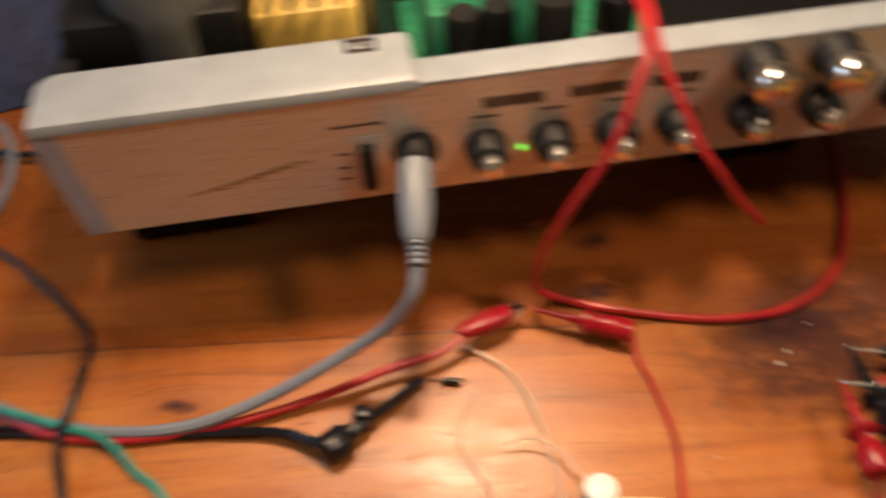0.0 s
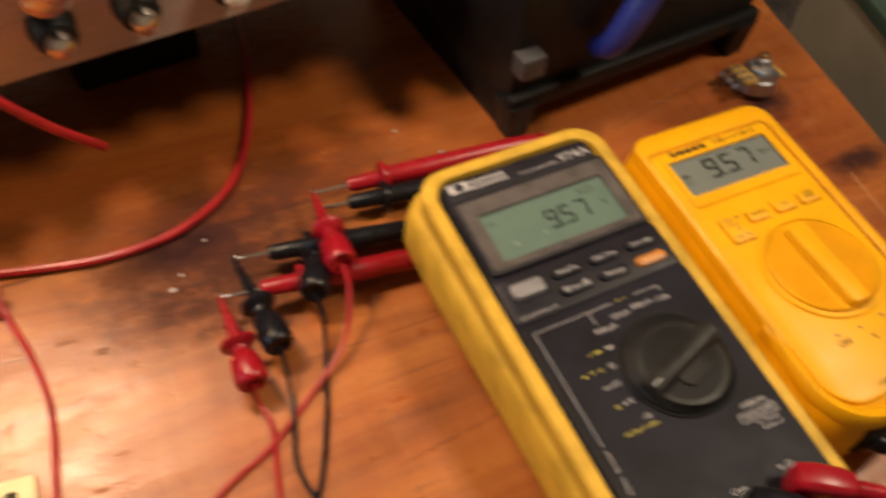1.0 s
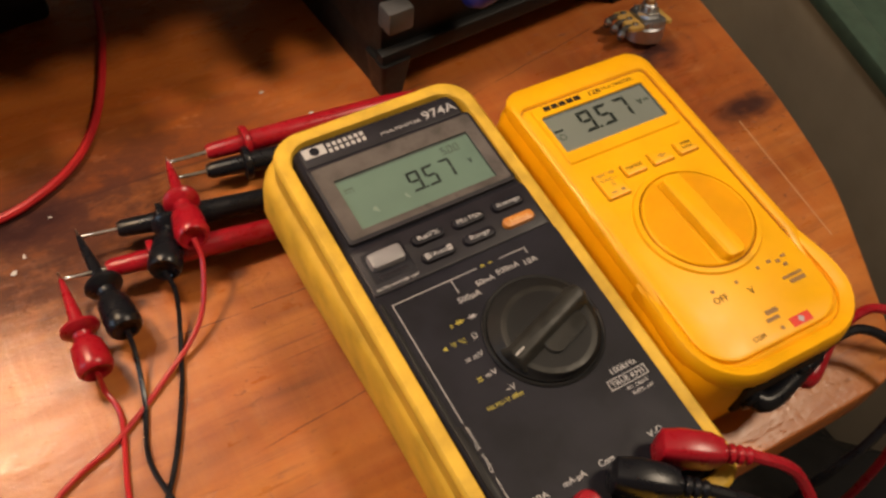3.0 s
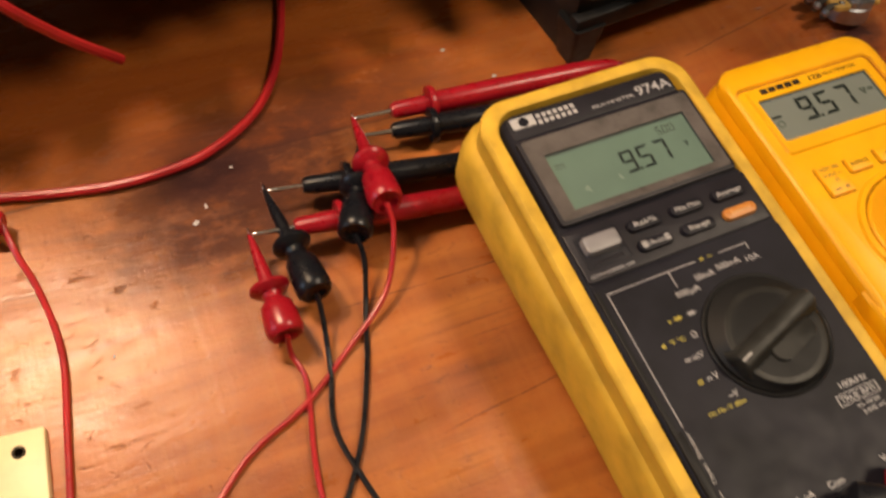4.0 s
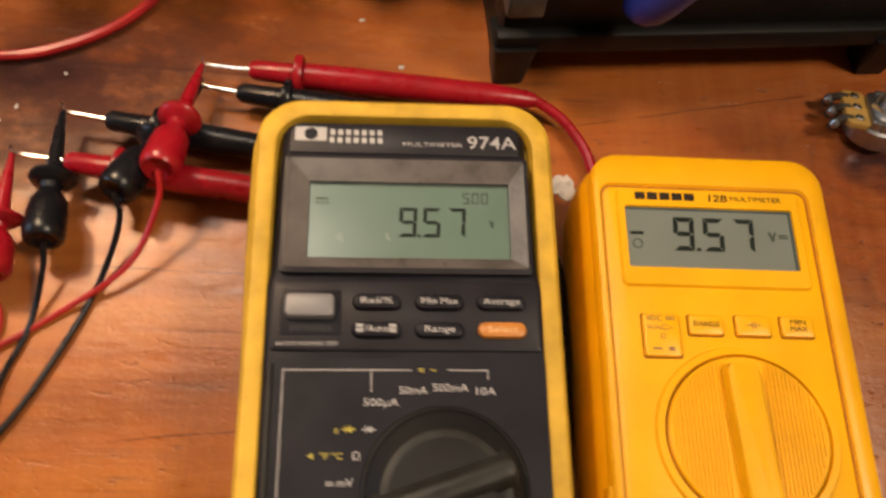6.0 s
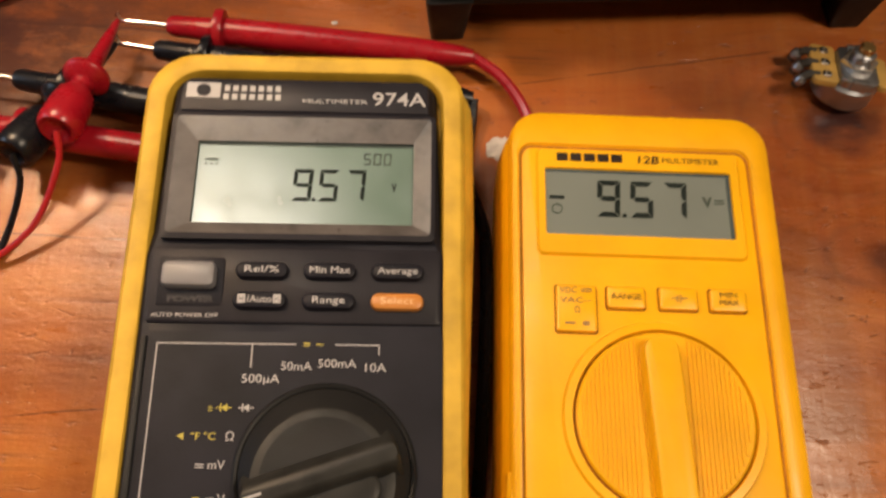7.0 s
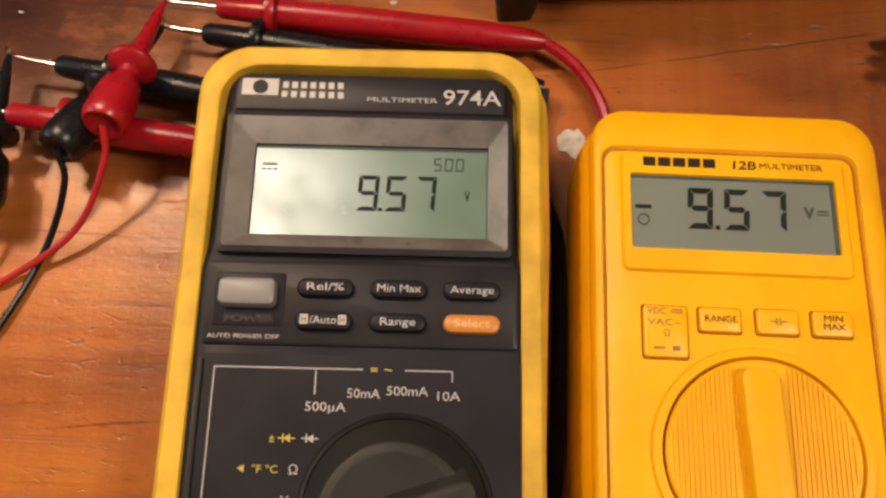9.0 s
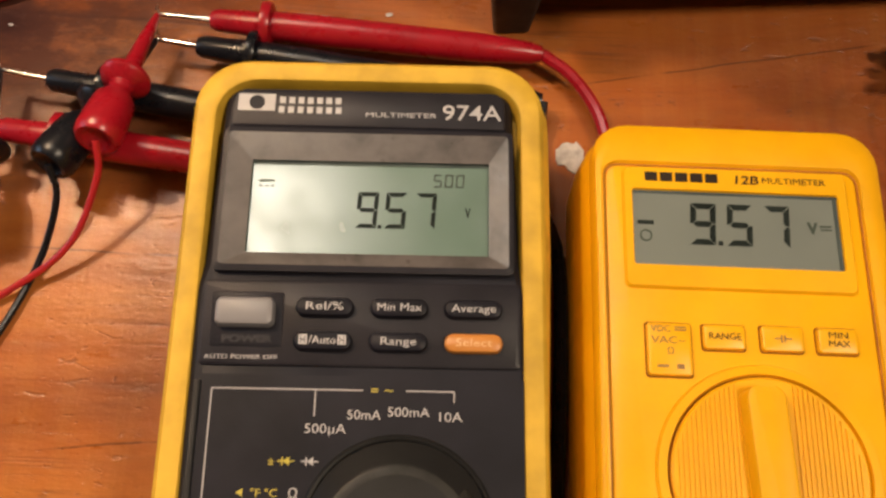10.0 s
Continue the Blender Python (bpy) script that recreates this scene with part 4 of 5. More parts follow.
elbow_plug((0.1455, -0.155, 0.021), [(0.1455, -0.152, 0.020), (0.1465, -0.160, 0.017), (0.150, -0.162, 0.016), (0.160, -0.157, 0.018), (0.167, -0.153, 0.021)], [(0.172, -0.152, 0.024), (0.190, -0.152, 0.026), (0.205, -0.164, 0.02), (0.212, -0.180, 0.0), (0.20, -0.20, -0.08), (0.18, -0.2, -0.3)], M_red, "red test lead plugged into the yellow multimeter")


# ---- test probes and hook clips ----
def probe(tip, end, flange, material, label, tail, r=0.0052):
    t = thing("test_probe", along(tip, end), label, "test probe", "test probes")
    L = (Vector(end) - Vector(tip)).length
    part("needle", lathe([(0.0001, 0), (0.0008, 0.001), (0.0010, 0.004), (0.0011, flange - 0.012)], None, 12), M_chrome, t, "bright steel needle")
    part("handle", lathe([(0.0028, flange - 0.019), (0.0038, flange - 0.017), (0.0043, flange - 0.002), (r * 0.95, flange + 0.003), (r, flange + 0.02), (r * 0.95, L - 0.02), (r * 0.7, L - 0.004), (r * 0.5, L)], None, 20), material, t)
    part("finger_guard", lathe([(0.0040, flange - 0.0022), (0.0078, flange - 0.0016), (0.0080, flange), (0.0074, flange + 0.0014), (0.0042, flange + 0.0022)], None, 24), material, t)
    inv = t.matrix_world.inverted()
    part("lead", tube([inv @ Vector(p) for p in [end] + tail], 0.0021), material, t)
    return t


probe((-0.0445, 0.0600, 0.0125), (0.086, 0.0520, 0.0095), 0.038, M_red, "red test probe lying behind the grey multimeter", [(0.096, 0.045, 0.008), (0.104, 0.034, 0.006), (0.1075, 0.022, 0.005), (0.108, 0.008, 0.0045), (0.108, -0.02, 0.004)])
probe((-0.0440, 0.0510, 0.0110), (0.086, 0.0345, 0.0080), 0.034, M_blk, "black test probe lying behind the grey multimeter", [(0.0855, 0.024, 0.004), (0.0840, 0.008, 0.003), (0.0870, -0.004, 0.004), (0.0905, -0.022, 0.010), (0.0905, -0.05, 0.014), (0.0897, -0.085, 0.010), (0.0890, -0.105, 0.004)])
probe((-0.0920, 0.0355, 0.0130), (0.035, 0.0180, 0.0060), 0.036, M_blk, "black test probe running under the grey multimeter", [(0.05, 0.012, 0.004), (0.07, 0.0, 0.003)])
probe((-0.1037, 0.0140, 0.0170), (0.026, 0.0020, 0.0075), 0.0375, M_red, "red test probe running under the grey multimeter", [(0.05, 0.0, 0.003), (0.07, -0.015, 0.003)])


def hook_clip(tip, end, material, label, wire, wire_material, r=0.0070):
    t = thing("hook_clip", along(tip, end), label, "hook clip", "hook clips")
    L = (Vector(end) - Vector(tip)).length
    part("snout", lathe([(0.0009, 0), (0.0013, 0.003), (0.0022, 0.012), (0.0032, L * 0.53)], None, 14), material, t)
    part("hook", tube([(0, 0, 0.001), (0, 0.0005, -0.0015), (0, 0.0022, -0.0018), (0, 0.0026, 0.0004)], 0.0004, seg=6), M_chrome, t, "tiny steel hook")
    part("collar", lathe([(0.0032, L * 0.50), (0.0078, L * 0.525), (0.0080, L * 0.55), (0.0070, L * 0.575), (0.0040, L * 0.60), (0.0034, L * 0.64)], None, 22), material, t)
    part("plunger", lathe([(0.0034, L * 0.60), (0.0036, L * 0.65), (r * 0.70, L * 0.68), (r * 0.90, L * 0.72), (r * 0.98, L * 0.80), (r * 1.04, L * 0.93), (r * 1.0, L * 0.975), (r * 0.86, L), (r * 0.66, L * 0.995), (r * 0.52, L * 0.975), (0.0014, L * 0.96)], None, 24), material, t)
    inv = t.matrix_world.inverted()
    part("wire", tube([inv @ Vector(p) for p in [end] + wire], 0.0011), wire_material, t)
    return t


hook_clip((-0.0435, 0.0590, 0.0135), (-0.0495, 0.0030, 0.0275), M_red, "red hook clip gripping a probe needle", [(-0.050, -0.006, 0.020), (-0.060, -0.024, 0.008), (-0.082, -0.040, 0.002), (-0.105, -0.056, 0.002), (-0.136, -0.072, 0.002), (-0.18, -0.12, 0.002), (-0.21, -0.168, 0.002)], M_redwire)
hook_clip((-0.0430, 0.0500, 0.0120), (-0.0650, -0.0025, 0.0210), M_blk, "black hook clip gripping a probe needle", [(-0.064, -0.010, 0.013), (-0.070, -0.028, 0.003), (-0.079, -0.053, 0.002), (-0.095, -0.085, 0.002), (-0.13, -0.13, 0.002), (-0.16, -0.168, 0.002)], M_blk)
hook_clip((-0.0910, 0.0350, 0.0140), (-0.0870, -0.0200, 0.0165), M_blk, "black hook clip gripping a probe needle", [(-0.0875, -0.028, 0.010), (-0.091, -0.046, 0.002), (-0.097, -0.068, 0.002), (-0.094, -0.09, 0.002), (-0.085, -0.13, 0.002), (-0.08, -0.168, 0.002)], M_blk)
hook_clip((-0.1033, 0.0132, 0.0182), (-0.1028, -0.0325, 0.0150), M_red, "red hook clip gripping a probe needle", [(-0.103, -0.036, 0.006), (-0.101, -0.048, 0.002), (-0.108, -0.078, 0.002), (-0.112, -0.11, 0.002), (-0.12, -0.168, 0.002)], M_redwire)


# ---- potentiometer ----
def potentiometer():
    t = thing("potentiometer", pose(0.2245, 0.0490, 0.0010, -12, 2, -8), "loose metal potentiometer with tan board and three lugs", "potentiometer")
    part("can", lathe([(0.0098, 0.0002), (0.0112, 0.0010), (0.0115, 0.0088), (0.0106, 0.0098), (0.0060, 0.0100)], None, 32), M_dull, t, "dented dull metal can")
    part("board", slab(-0.0155, -0.0060, -0.0100, 0.0100, 0.0098, 0.0122, 0.002, 0.0005), M_tan, t, "tan phenolic board")
    part("board", slab(0.0085, 0.0130, -0.0080, 0.0080, 0.0098, 0.0120, 0.002, 0.0005), M_tan, t, "tan phenolic board edge")
    part("cover", slab(-0.0058, 0.0083, -0.0098, 0.0098, 0.0098, 0.0136, 0.003, 0.0008), M_dull, t)
    for y in (-0.0105, 0.0085):
        part("fold_tab", box(-0.0020, 0.0040, y, y + 0.0020, 0.0060, 0.0142, 0.0005), M_dull, t)
    part("nut", lathe([(0.0064, 0.0136), (0.0066, 0.0142), (0.0066, 0.0160), (0.0062, 0.0164)], pose(0.001, 0, 0), 6), M_chrome, t)
    part("bush", lathe([(0.0042, 0.0160), (0.0042, 0.0180), (0.0040, 0.0183), (0.0042, 0.0186), (0.0042, 0.0196), (0.0036, 0.0202)], pose(0.001, 0, 0), 20), M_dull, t)
    part("shaft", lathe([(0.0028, 0.0200), (0.0028, 0.0222), (0.0023, 0.0228)], pose(0.001, 0, 0), 18), M_brass, t)
    for y in (-0.0065, 0.0, 0.0065):
        part("rivet", lathe([(0.0019, 0.0121), (0.0018, 0.0128), (0.0011, 0.0132), (0.0004, 0.0130)], pose(-0.0105, y, 0), 14), M_chrome, t)
        part("lug", tube([(-0.0130, y, 0.0112), (-0.0165, y, 0.0110), (-0.0190, y * 1.1, 0.0085), (-0.0200, y * 1.15, 0.0055)], 0.0016, seg=7), M_lug, t)
        part("solder_blob", lathe([(0.0004, -0.0022), (0.0020, -0.0012), (0.0023, 0.0004), (0.0014, 0.0020), (0.0003, 0.0024)], pose(-0.0190, y * 1.1, 0.0082), 12), M_dull, t)


potentiometer()


# ---- black instrument on feet ----
def black_case():
    t = thing("bench_instrument", pose(0.145, 0.155, 0, 0, 0, 5.0), "black plastic bench instrument on corner feet", "instrument")
    part("case", box(-0.082, 0.088, -0.078, 0.085, 0.022, 0.110, 0.003), M_box, t)
    part("front_lip", box(-0.084, 0.090, -0.083, -0.076, 0.020, 0.030, 0.0015), M_box, t)
    for x in (-0.076, 0.080):
        for y in (-0.076, 0.076):
            part("foot", stack([[(x + px * s, y + py * s, z) for px, py in outline(-0.008, 0.008, -0.008, 0.008, 0.002)] for s, z in ((0.72, 0), (0.8, 0.001), (1.1, 0.024))]), M_box, t)
    for x in (-0.0815, 0.0845):
        part("side_panel", box(x, x + 0.003, -0.079, 0.080, 0.0005, 0.030, 0.001), M_box, t)
    part("push_button", box(-0.0835, -0.0695, -0.0875, -0.077, 0.046, 0.059, 0.0012), M_button, t, "grey square push button")
    part("blue_handle", tube([(-0.035, -0.085, 0.050), (-0.033, -0.094, 0.060), (-0.022, -0.096, 0.085), (-0.005, -0.086, 0.108), (0.01, -0.06, 0.118)], lambda s: 0.0060 + 0.0018 * math.sin(3 * s), seg=14), M_blue, t, "blue rubber grip")


black_case()


# ---- amplifier chassis lying open ----
def knob(parent, x, z, crown, size=1.0, dome=1.0):
    b = pose(x, 0, z, 90, 0, 0) @ Matrix.Scale(size, 4)
    k = part("knob", lathe([(0.0102, 0), (0.0104, 0.002), (0.0096, 0.0035), (0.0092, 0.0100), (0.0080, 0.0118), (0.0056, 0.0122)], b, 24), M_knob, parent, "black control knob with bright cap")
    part("knob_cap", lathe([(r * dome, h) for r, h in ((0.0060, 0.0118), (0.0060, 0.0160), (0.0055, 0.0182), (0.0036, 0.0196), (0.0001, 0.0199))], b, 24), crown, k)


def amplifier():
    t = thing("amplifier_chassis", pose(-0.25, 0.1090, 0, 0, 0, 5.4), "open amplifier chassis with brushed front panel and knobs", "amplifier")
    L, R, B, T, D = -0.190, 0.305, 0.074, 0.1355, 0.20
    part("front_panel", stack([[(L, y, B), (R, y, B), (R, y, T), (L - 0.0075, y, T)] for y in (0.0, 0.002)]), M_pan, t, "brushed aluminium front panel")
    part("end_plate", stack([[(L - 0.0100, y, B + 0.001), (L - 0.0003, y, B + 0.001), (L - 0.0078, y, T - 0.0003), (L - 0.0175, y, T - 0.0003)] for y in (-0.001, 0.034)]), M_aluedge, t)
    part("side_panel", box(L - 0.0120, L - 0.0040, 0.035, D, B + 0.001, T - 0.001, 0.001), M_box, t)
    part("end_plate", box(R, R + 0.003, 0, D, B + 0.001, T, 0.0008), M_box, t)
    part("back_panel", box(L, R, D, D + 0.002, B, T, 0.0006), M_box, t)
    part("chassis_floor", box(L, R, 0.002, D, B, B + 0.002, 0.0005), M_box, t)
    part("top_flange", box(-0.040, R, 0.0, 0.018, T, T + 0.002, 0.0007), M_alu, t, "bright painted top flange")
    lid = part("top_cover", slab(L - 0.0175, -0.040, -0.002, 0.037, T, T + 0.006, (0.003, 0.003, 0.004, 0.012), 0.0042), M_alu, t, "white painted top cover")
    bars([(-0.070, -0.056, 0.022, 0.0245), (-0.070, -0.056, 0.030, 0.0325), (-0.070, -0.0675, 0.022, 0.0325), (-0.0585, -0.056, 0.022, 0.0325), (-0.0645, -0.061, 0.026, 0.030)], T + 0.0062, lid, M_ink, "printed_mark")
    for k, x in enumerate((-0.011, 0.0205, 0.0515, 0.0815, 0.1165, 0.1525, 0.194, 0.225, 0.256, 0.283)):
        knob(t, x, 0.0965, M_chrome if k < 6 else M_capw)
    for x in (0.1165, 0.1525):
        knob(t, x, 0.1245, M_chrome, 1.15, 1.5)
    part("rocker_switch", box(-0.0705, -0.0625, -0.006, 0.001, 0.082, 0.108, 0.0025), M_knob, t, "black rocker switch")
    part("switch_plate", box(-0.0745, -0.0585, -0.0006, 0.001, 0.079, 0.112, 0.0004), M_pan, t)
    part("inlet", lathe([(0.0105, 0), (0.0105, 0.003), (0.0080, 0.005)], pose(-0.044, 0, 0.100, 90, 0, 0), 24), M_knob, t)
    part("indicator_lamp", lathe([(0.0016, 0), (0.0016, 0.0010), (0.0010, 0.0018), (0.0001, 0.0020)], pose(0.0065, 0, 0.093, 90, 0, 0), 16), M_led, t, "green glowing indicator lamp")
    # unreadable prints on the panel
    rnd = random.Random(4)
    rects = []
    for x0, x1, z0, z1 in ((-0.012, 0.014, 0.1185, 0.1247), (0.028, 0.054, 0.1185, 0.1247), (0.066, 0.090, 0.1185, 0.1247)):
        x = x0
        while x < x1:
            w = rnd.uniform(0.0016, 0.0032)
            rects.append((x, x + w, z0, z1))
            x += w + 0.0006
    for x0, x1, z in ((-0.082, -0.058, 0.118), (-0.080, -0.074, 0.102), (-0.080, -0.075, 0.094), (-0.080, -0.075, 0.087)):
        rects.append((x0, x1, z, z + 0.0012))
    for x in (-0.011, 0.0205, 0.0515, 0.0815):
        rects.append((x - 0.006, x + 0.006, 0.1135, 0.1148))
    for x0, x1, z0, z1 in rects:
        part("printed_bar", stack([[(x0, y, z0), (x1, y, z0), (x1, y, z1), (x0, y, z1)] for y in (-0.00015, 0.0005)]), M_ink, t)
    # a scuffed emblem drawn as loose strokes
    bm = bmesh.new()
    for k in range(6):
        x = -0.150 + k * 0.008
        tube([(x, -0.0001, 0.090 + 0.0015 * k), (x + 0.010, -0.0001, 0.092 + 0.002 * k), (x + 0.018, -0.0001, 0.0915 + 0.0018 * k)], 0.0005, bm, 5, 3)
    part("emblem", bm, M_inkpale, t)
    # inside
    part("circuit_board", box(-0.036, 0.10, 0.035, 0.15, 0.082, 0.084, 0.0004), M_pcb, t, "green circuit board")
    part("circuit_board", box(-0.030, -0.024, 0.030, 0.075, 0.084, 0.150, 0.0004), M_pcb, t, "upright green circuit board")
    part("circuit_board", box(0.012, 0.018, 0.035, 0.085, 0.084, 0.150, 0.0004), M_pcb, t, "upright green circuit board")
    for x, y, r, h in ((-0.012, 0.055, 0.009, 0.05), (0.004, 0.05, 0.008, 0.055), (0.035, 0.06, 0.012, 0.05), (0.07, 0.07, 0.011, 0.04), (0.055, 0.05, 0.006, 0.03)):
        part("capacitor", lathe([(r, 0.084), (r, 0.082 + h), (r * 0.9, 0.084 + h), (r * 0.5, 0.0835 + h)], pose(x, y, 0), 20), M_knob, t)
    part("transformer", box(-0.198, -0.115, 0.055, 0.165, 0.076, 0.150, 0.004), M_box, t, "black transformer core")
    part("transformer_shell", lathe([(0.028, 0), (0.028, 0.082), (0.025, 0.086), (0.008, 0.087)], pose(-0.150, 0.080, 0.100), 28), M_can, t, "grey metal can")
    part("winding", box(-0.112, -0.060, 0.060, 0.140, 0.078, 0.142, 0.008), M_tape, t, "yellow taped winding")
    part("chassis_post", lathe([(0.006, 0.076), (0.006, 0.165), (0.005, 0.168)], pose(-0.052, 0.085, 0), 16), M_dull, t)
    bm = bmesh.new()
    for k in range(4):
        tube([(-0.105 + 0.012 * k, 0.05, 0.150), (-0.095 + 0.01 * k, 0.08, 0.158 - 0.003 * k), (-0.10 + 0.015 * k, 0.12, 0.150)], 0.0013, bm)
    part("inner_wires", bm, M_knob, t)
    for x in (-0.17, 0.16):
        part("support_transformer", box(x - 0.035, x + 0.035, 0.065, 0.150, 0.0, B, 0.004), M_box, t, "black transformer carrying the chassis")


amplifier()


# ---- plug and cables of the amplifier ----
def wire(name, points, r, material, label, category="wire", group="", kind="", step=8):
    base = Vector(points[0])
    t = tagged(part(name, tube([Vector(p) - base for p in points], r, step=step), material), label, category, group, kind)
    t.matrix_world = Matrix.Translation(base)
    return t


def jack_plug():
    a, b = Vector((-0.2945, 0.100, 0.100)), Vector((-0.2965, 0.048, 0.082))
    t = thing("jack_plug", along(a, b), "grey moulded jack plug in the amplifier panel", "plug")
    L = (b - a).length
    part("plug_shell", lathe([(0.0070, 0.0), (0.0074, 0.004), (0.0078, 0.008), (0.0078, 0.026), (0.0062, 0.040), (0.0046, L - 0.012)], None, 24), M_greyc, t, "grey plastic shell")
    for k in range(4):
        z = L - 0.012 + k * 0.003
        part("strain_rib", lathe([(0.0036, z), (0.0043 - 0.0002 * k, z + 0.0004), (0.0043 - 0.0002 * k, z + 0.0016), (0.0036, z + 0.0021)], None, 16), M_greyc, t)
    part("collar", lathe([(0.0085, -0.006), (0.0088, 0.0), (0.0080, 0.003), (0.0070, 0.004)], None, 24), M_knob, t)
    inv = t.matrix_world.inverted()
    pts = [b, (-0.300, 0.041, 0.071), (-0.312, 0.042, 0.050), (-0.335, 0.042, 0.030), (-0.370, 0.034, 0.014), (-0.406, 0.025, 0.007), (-0.440, 0.024, 0.005), (-0.476, 0.031, 0.005), (-0.508, 0.044, 0.005), (-0.60, 0.09, 0.005), (-0.72, 0.12, 0.005)]
    part("cable", tube([inv @ Vector(p) for p in pts], 0.0031), M_greyc, t, "grey signal cable")


jack_plug()
wire("red_wire", [(-0.268, 0.066, 0.014), (-0.290, 0.052, 0.012), (-0.312, 0.047, 0.010), (-0.351, 0.035, 0.006), (-0.394, 0.025, 0.004), (-0.440, 0.021, 0.003), (-0.476, 0.026, 0.003), (-0.507, 0.040, 0.003), (-0.60, 0.08, 0.003), (-0.72, 0.11, 0.003)], 0.0022, M_redwire, "red lead running to a crocodile clip")
wire("black_wire", [(-0.72, 0.05, 0.002), (-0.58, 0.034, 0.002), (-0.505, 0.030, 0.002), (-0.449, 0.023, 0.002), (-0.394, 0.020, 0.004), (-0.367, 0.016, 0.006), (-0.349, 0.007, 0.008)], 0.0016, M_blk, "thin black lead on the table")
wire("black_wire", [(-0.72, 0.055, 0.0015), (-0.58, 0.036, 0.0015), (-0.505, 0.034, 0.0015), (-0.449, 0.026, 0.0015), (-0.394, 0.0225, 0.003), (-0.367, 0.019, 0.005), (-0.349, 0.010, 0.008)], 0.0013, M_blk, "thin black lead on the table")
wire("black_wire", [(-0.70, 0.22, 0.002), (-0.60, 0.19, 0.002), (-0.537, 0.153, 0.002), (-0.512, 0.131, 0.002), (-0.485, 0.104, 0.004), (-0.467, 0.077, 0.012), (-0.466, 0.042, 0.016), (-0.470, 0.017, 0.012), (-0.466, -0.006, 0.004), (-0.46, -0.06, 0.002), (-0.45, -0.165, 0.002)], 0.0021, M_blk, "black lead looping over other wires")
wire("black_wire", [(-0.62, 0.26, 0.004), (-0.55, 0.235, 0.006), (-0.49, 0.225, 0.01), (-0.47, 0.20, 0.03)], 0.0022, M_blk, "black lead beside the amplifier")
wire("grey_wire", [(-0.62, 0.10, 0.003), (-0.56, 0.155, 0.006), (-0.535, 0.19, 0.02), (-0.545, 0.23, 0.03), (-0.60, 0.27, 0.02)], 0.0028, M_greyc, "grey cable curling beside the amplifier")
wire("teal_wire", [(-0.72, 0.10, 0.006), (-0.60, 0.07, 0.006), (-0.507, 0.041, 0.008), (-0.477, 0.030, 0.008), (-0.451, 0.020, 0.006), (-0.435, 0.004, 0.003), (-0.419, -0.012, 0.002), (-0.40, -0.06, 0.002), (-0.39, -0.165, 0.002)], 0.0018, M_teal, "teal wire crossing other leads")


def crocodile_clip():
    t = thing("crocodile_clip", pose(-0.268, 0.066, 0), "red sleeved crocodile clip biting a wire", "crocodile clip")
    d = along((0, 0, 0.014), (0.030, 0.014, 0.012))
    part("sleeve", stack([[tuple(d @ Vector((px * w, py * h, z))) for px, py in outline(-1, 1, -1, 1, 0.7, 4)] for z, w, h in ((-0.012, 0.0022, 0.0022), (-0.008, 0.0042, 0.0036), (0.004, 0.0052, 0.0048), (0.014, 0.0050, 0.0050), (0.0175, 0.0040, 0.0040))]), M_red, t)
    for s in (-1, 1):
        part("jaw", stack([[tuple(d @ Vector((px * w, py * 0.0006 + s * y, z))) for px, py in outline(-1, 1, -1, 1, 0.4, 2)] for z, w, y in ((0.016, 0.0026, 0.0022), (0.023, 0.0022, 0.0018), (0.0265, 0.0016, 0.0004))]), M_chrome, t, "steel jaw")


crocodile_clip()


def red_binding():
    t = thing("hook_clip", pose(-0.2435, 0.0745, 0), "red hook clip lying on the table", "hook clip", "hook clips")
    d = along((0.003, 0, 0.013), (0.050, -0.016, 0.010))
    part("snout", lathe([(0.0008, 0), (0.0014, 0.010), (0.0026, 0.026)], d, 14), M_red, t)
    part("collar", lathe([(0.0026, 0.025), (0.0064, 0.027), (0.0068, 0.030), (0.0040, 0.033)], d, 20), M_red, t)
    part("plunger", lathe([(0.0042, 0.032), (0.0060, 0.038), (0.0060, 0.049), (0.0040, 0.052), (0.0012, 0.052)], d, 20), M_red, t)
    part("wire", tube([d @ Vector((0, 0, 0.051)), (0.053, -0.028, 0.003), (0.058, -0.048, 0.002), (0.061, -0.078, 0.002), (0.056, -0.115, 0.002), (0.05, -0.16, 0.002), (0.045, -0.235, 0.002)], 0.0013), M_redwire, t)


red_binding()
wire("red_wire", [(-0.196, 0.20, 0.12), (-0.190, 0.140, 0.150), (-0.191, 0.108, 0.1465), (-0.197, 0.094, 0.136), (-0.208, 0.083, 0.110), (-0.226, 0.078, 0.078), (-0.237, 0.080, 0.045), (-0.236, 0.086, 0.015), (-0.218, 0.085, 0.004), (-0.193, 0.077, 0.003), (-0.154, 0.068, 0.003), (-0.128, 0.067, 0.003), (-0.105, 0.0715, 0.003), (-0.080, 0.087, 0.003), (-0.062, 0.113, 0.003), (-0.047, 0.154, 0.003), (-0.038, 0.195, 0.003), (-0.030, 0.26, 0.003)], 0.0021, M_redwire, "red wire looped out of the amplifier", "wire", "red amplifier wires")
wire("red_wire", [(-0.185, 0.20, 0.12), (-0.186, 0.140, 0.151), (-0.186, 0.108, 0.147), (-0.184, 0.097, 0.140), (-0.176, 0.086, 0.126), (-0.170, 0.078, 0.114), (-0.160, 0.0735, 0.101), (-0.146, 0.076, 0.080), (-0.129, 0.082, 0.057)], 0.0021, M_redwire, "red wire hanging loose from the amplifier", "wire", "red amplifier wires")


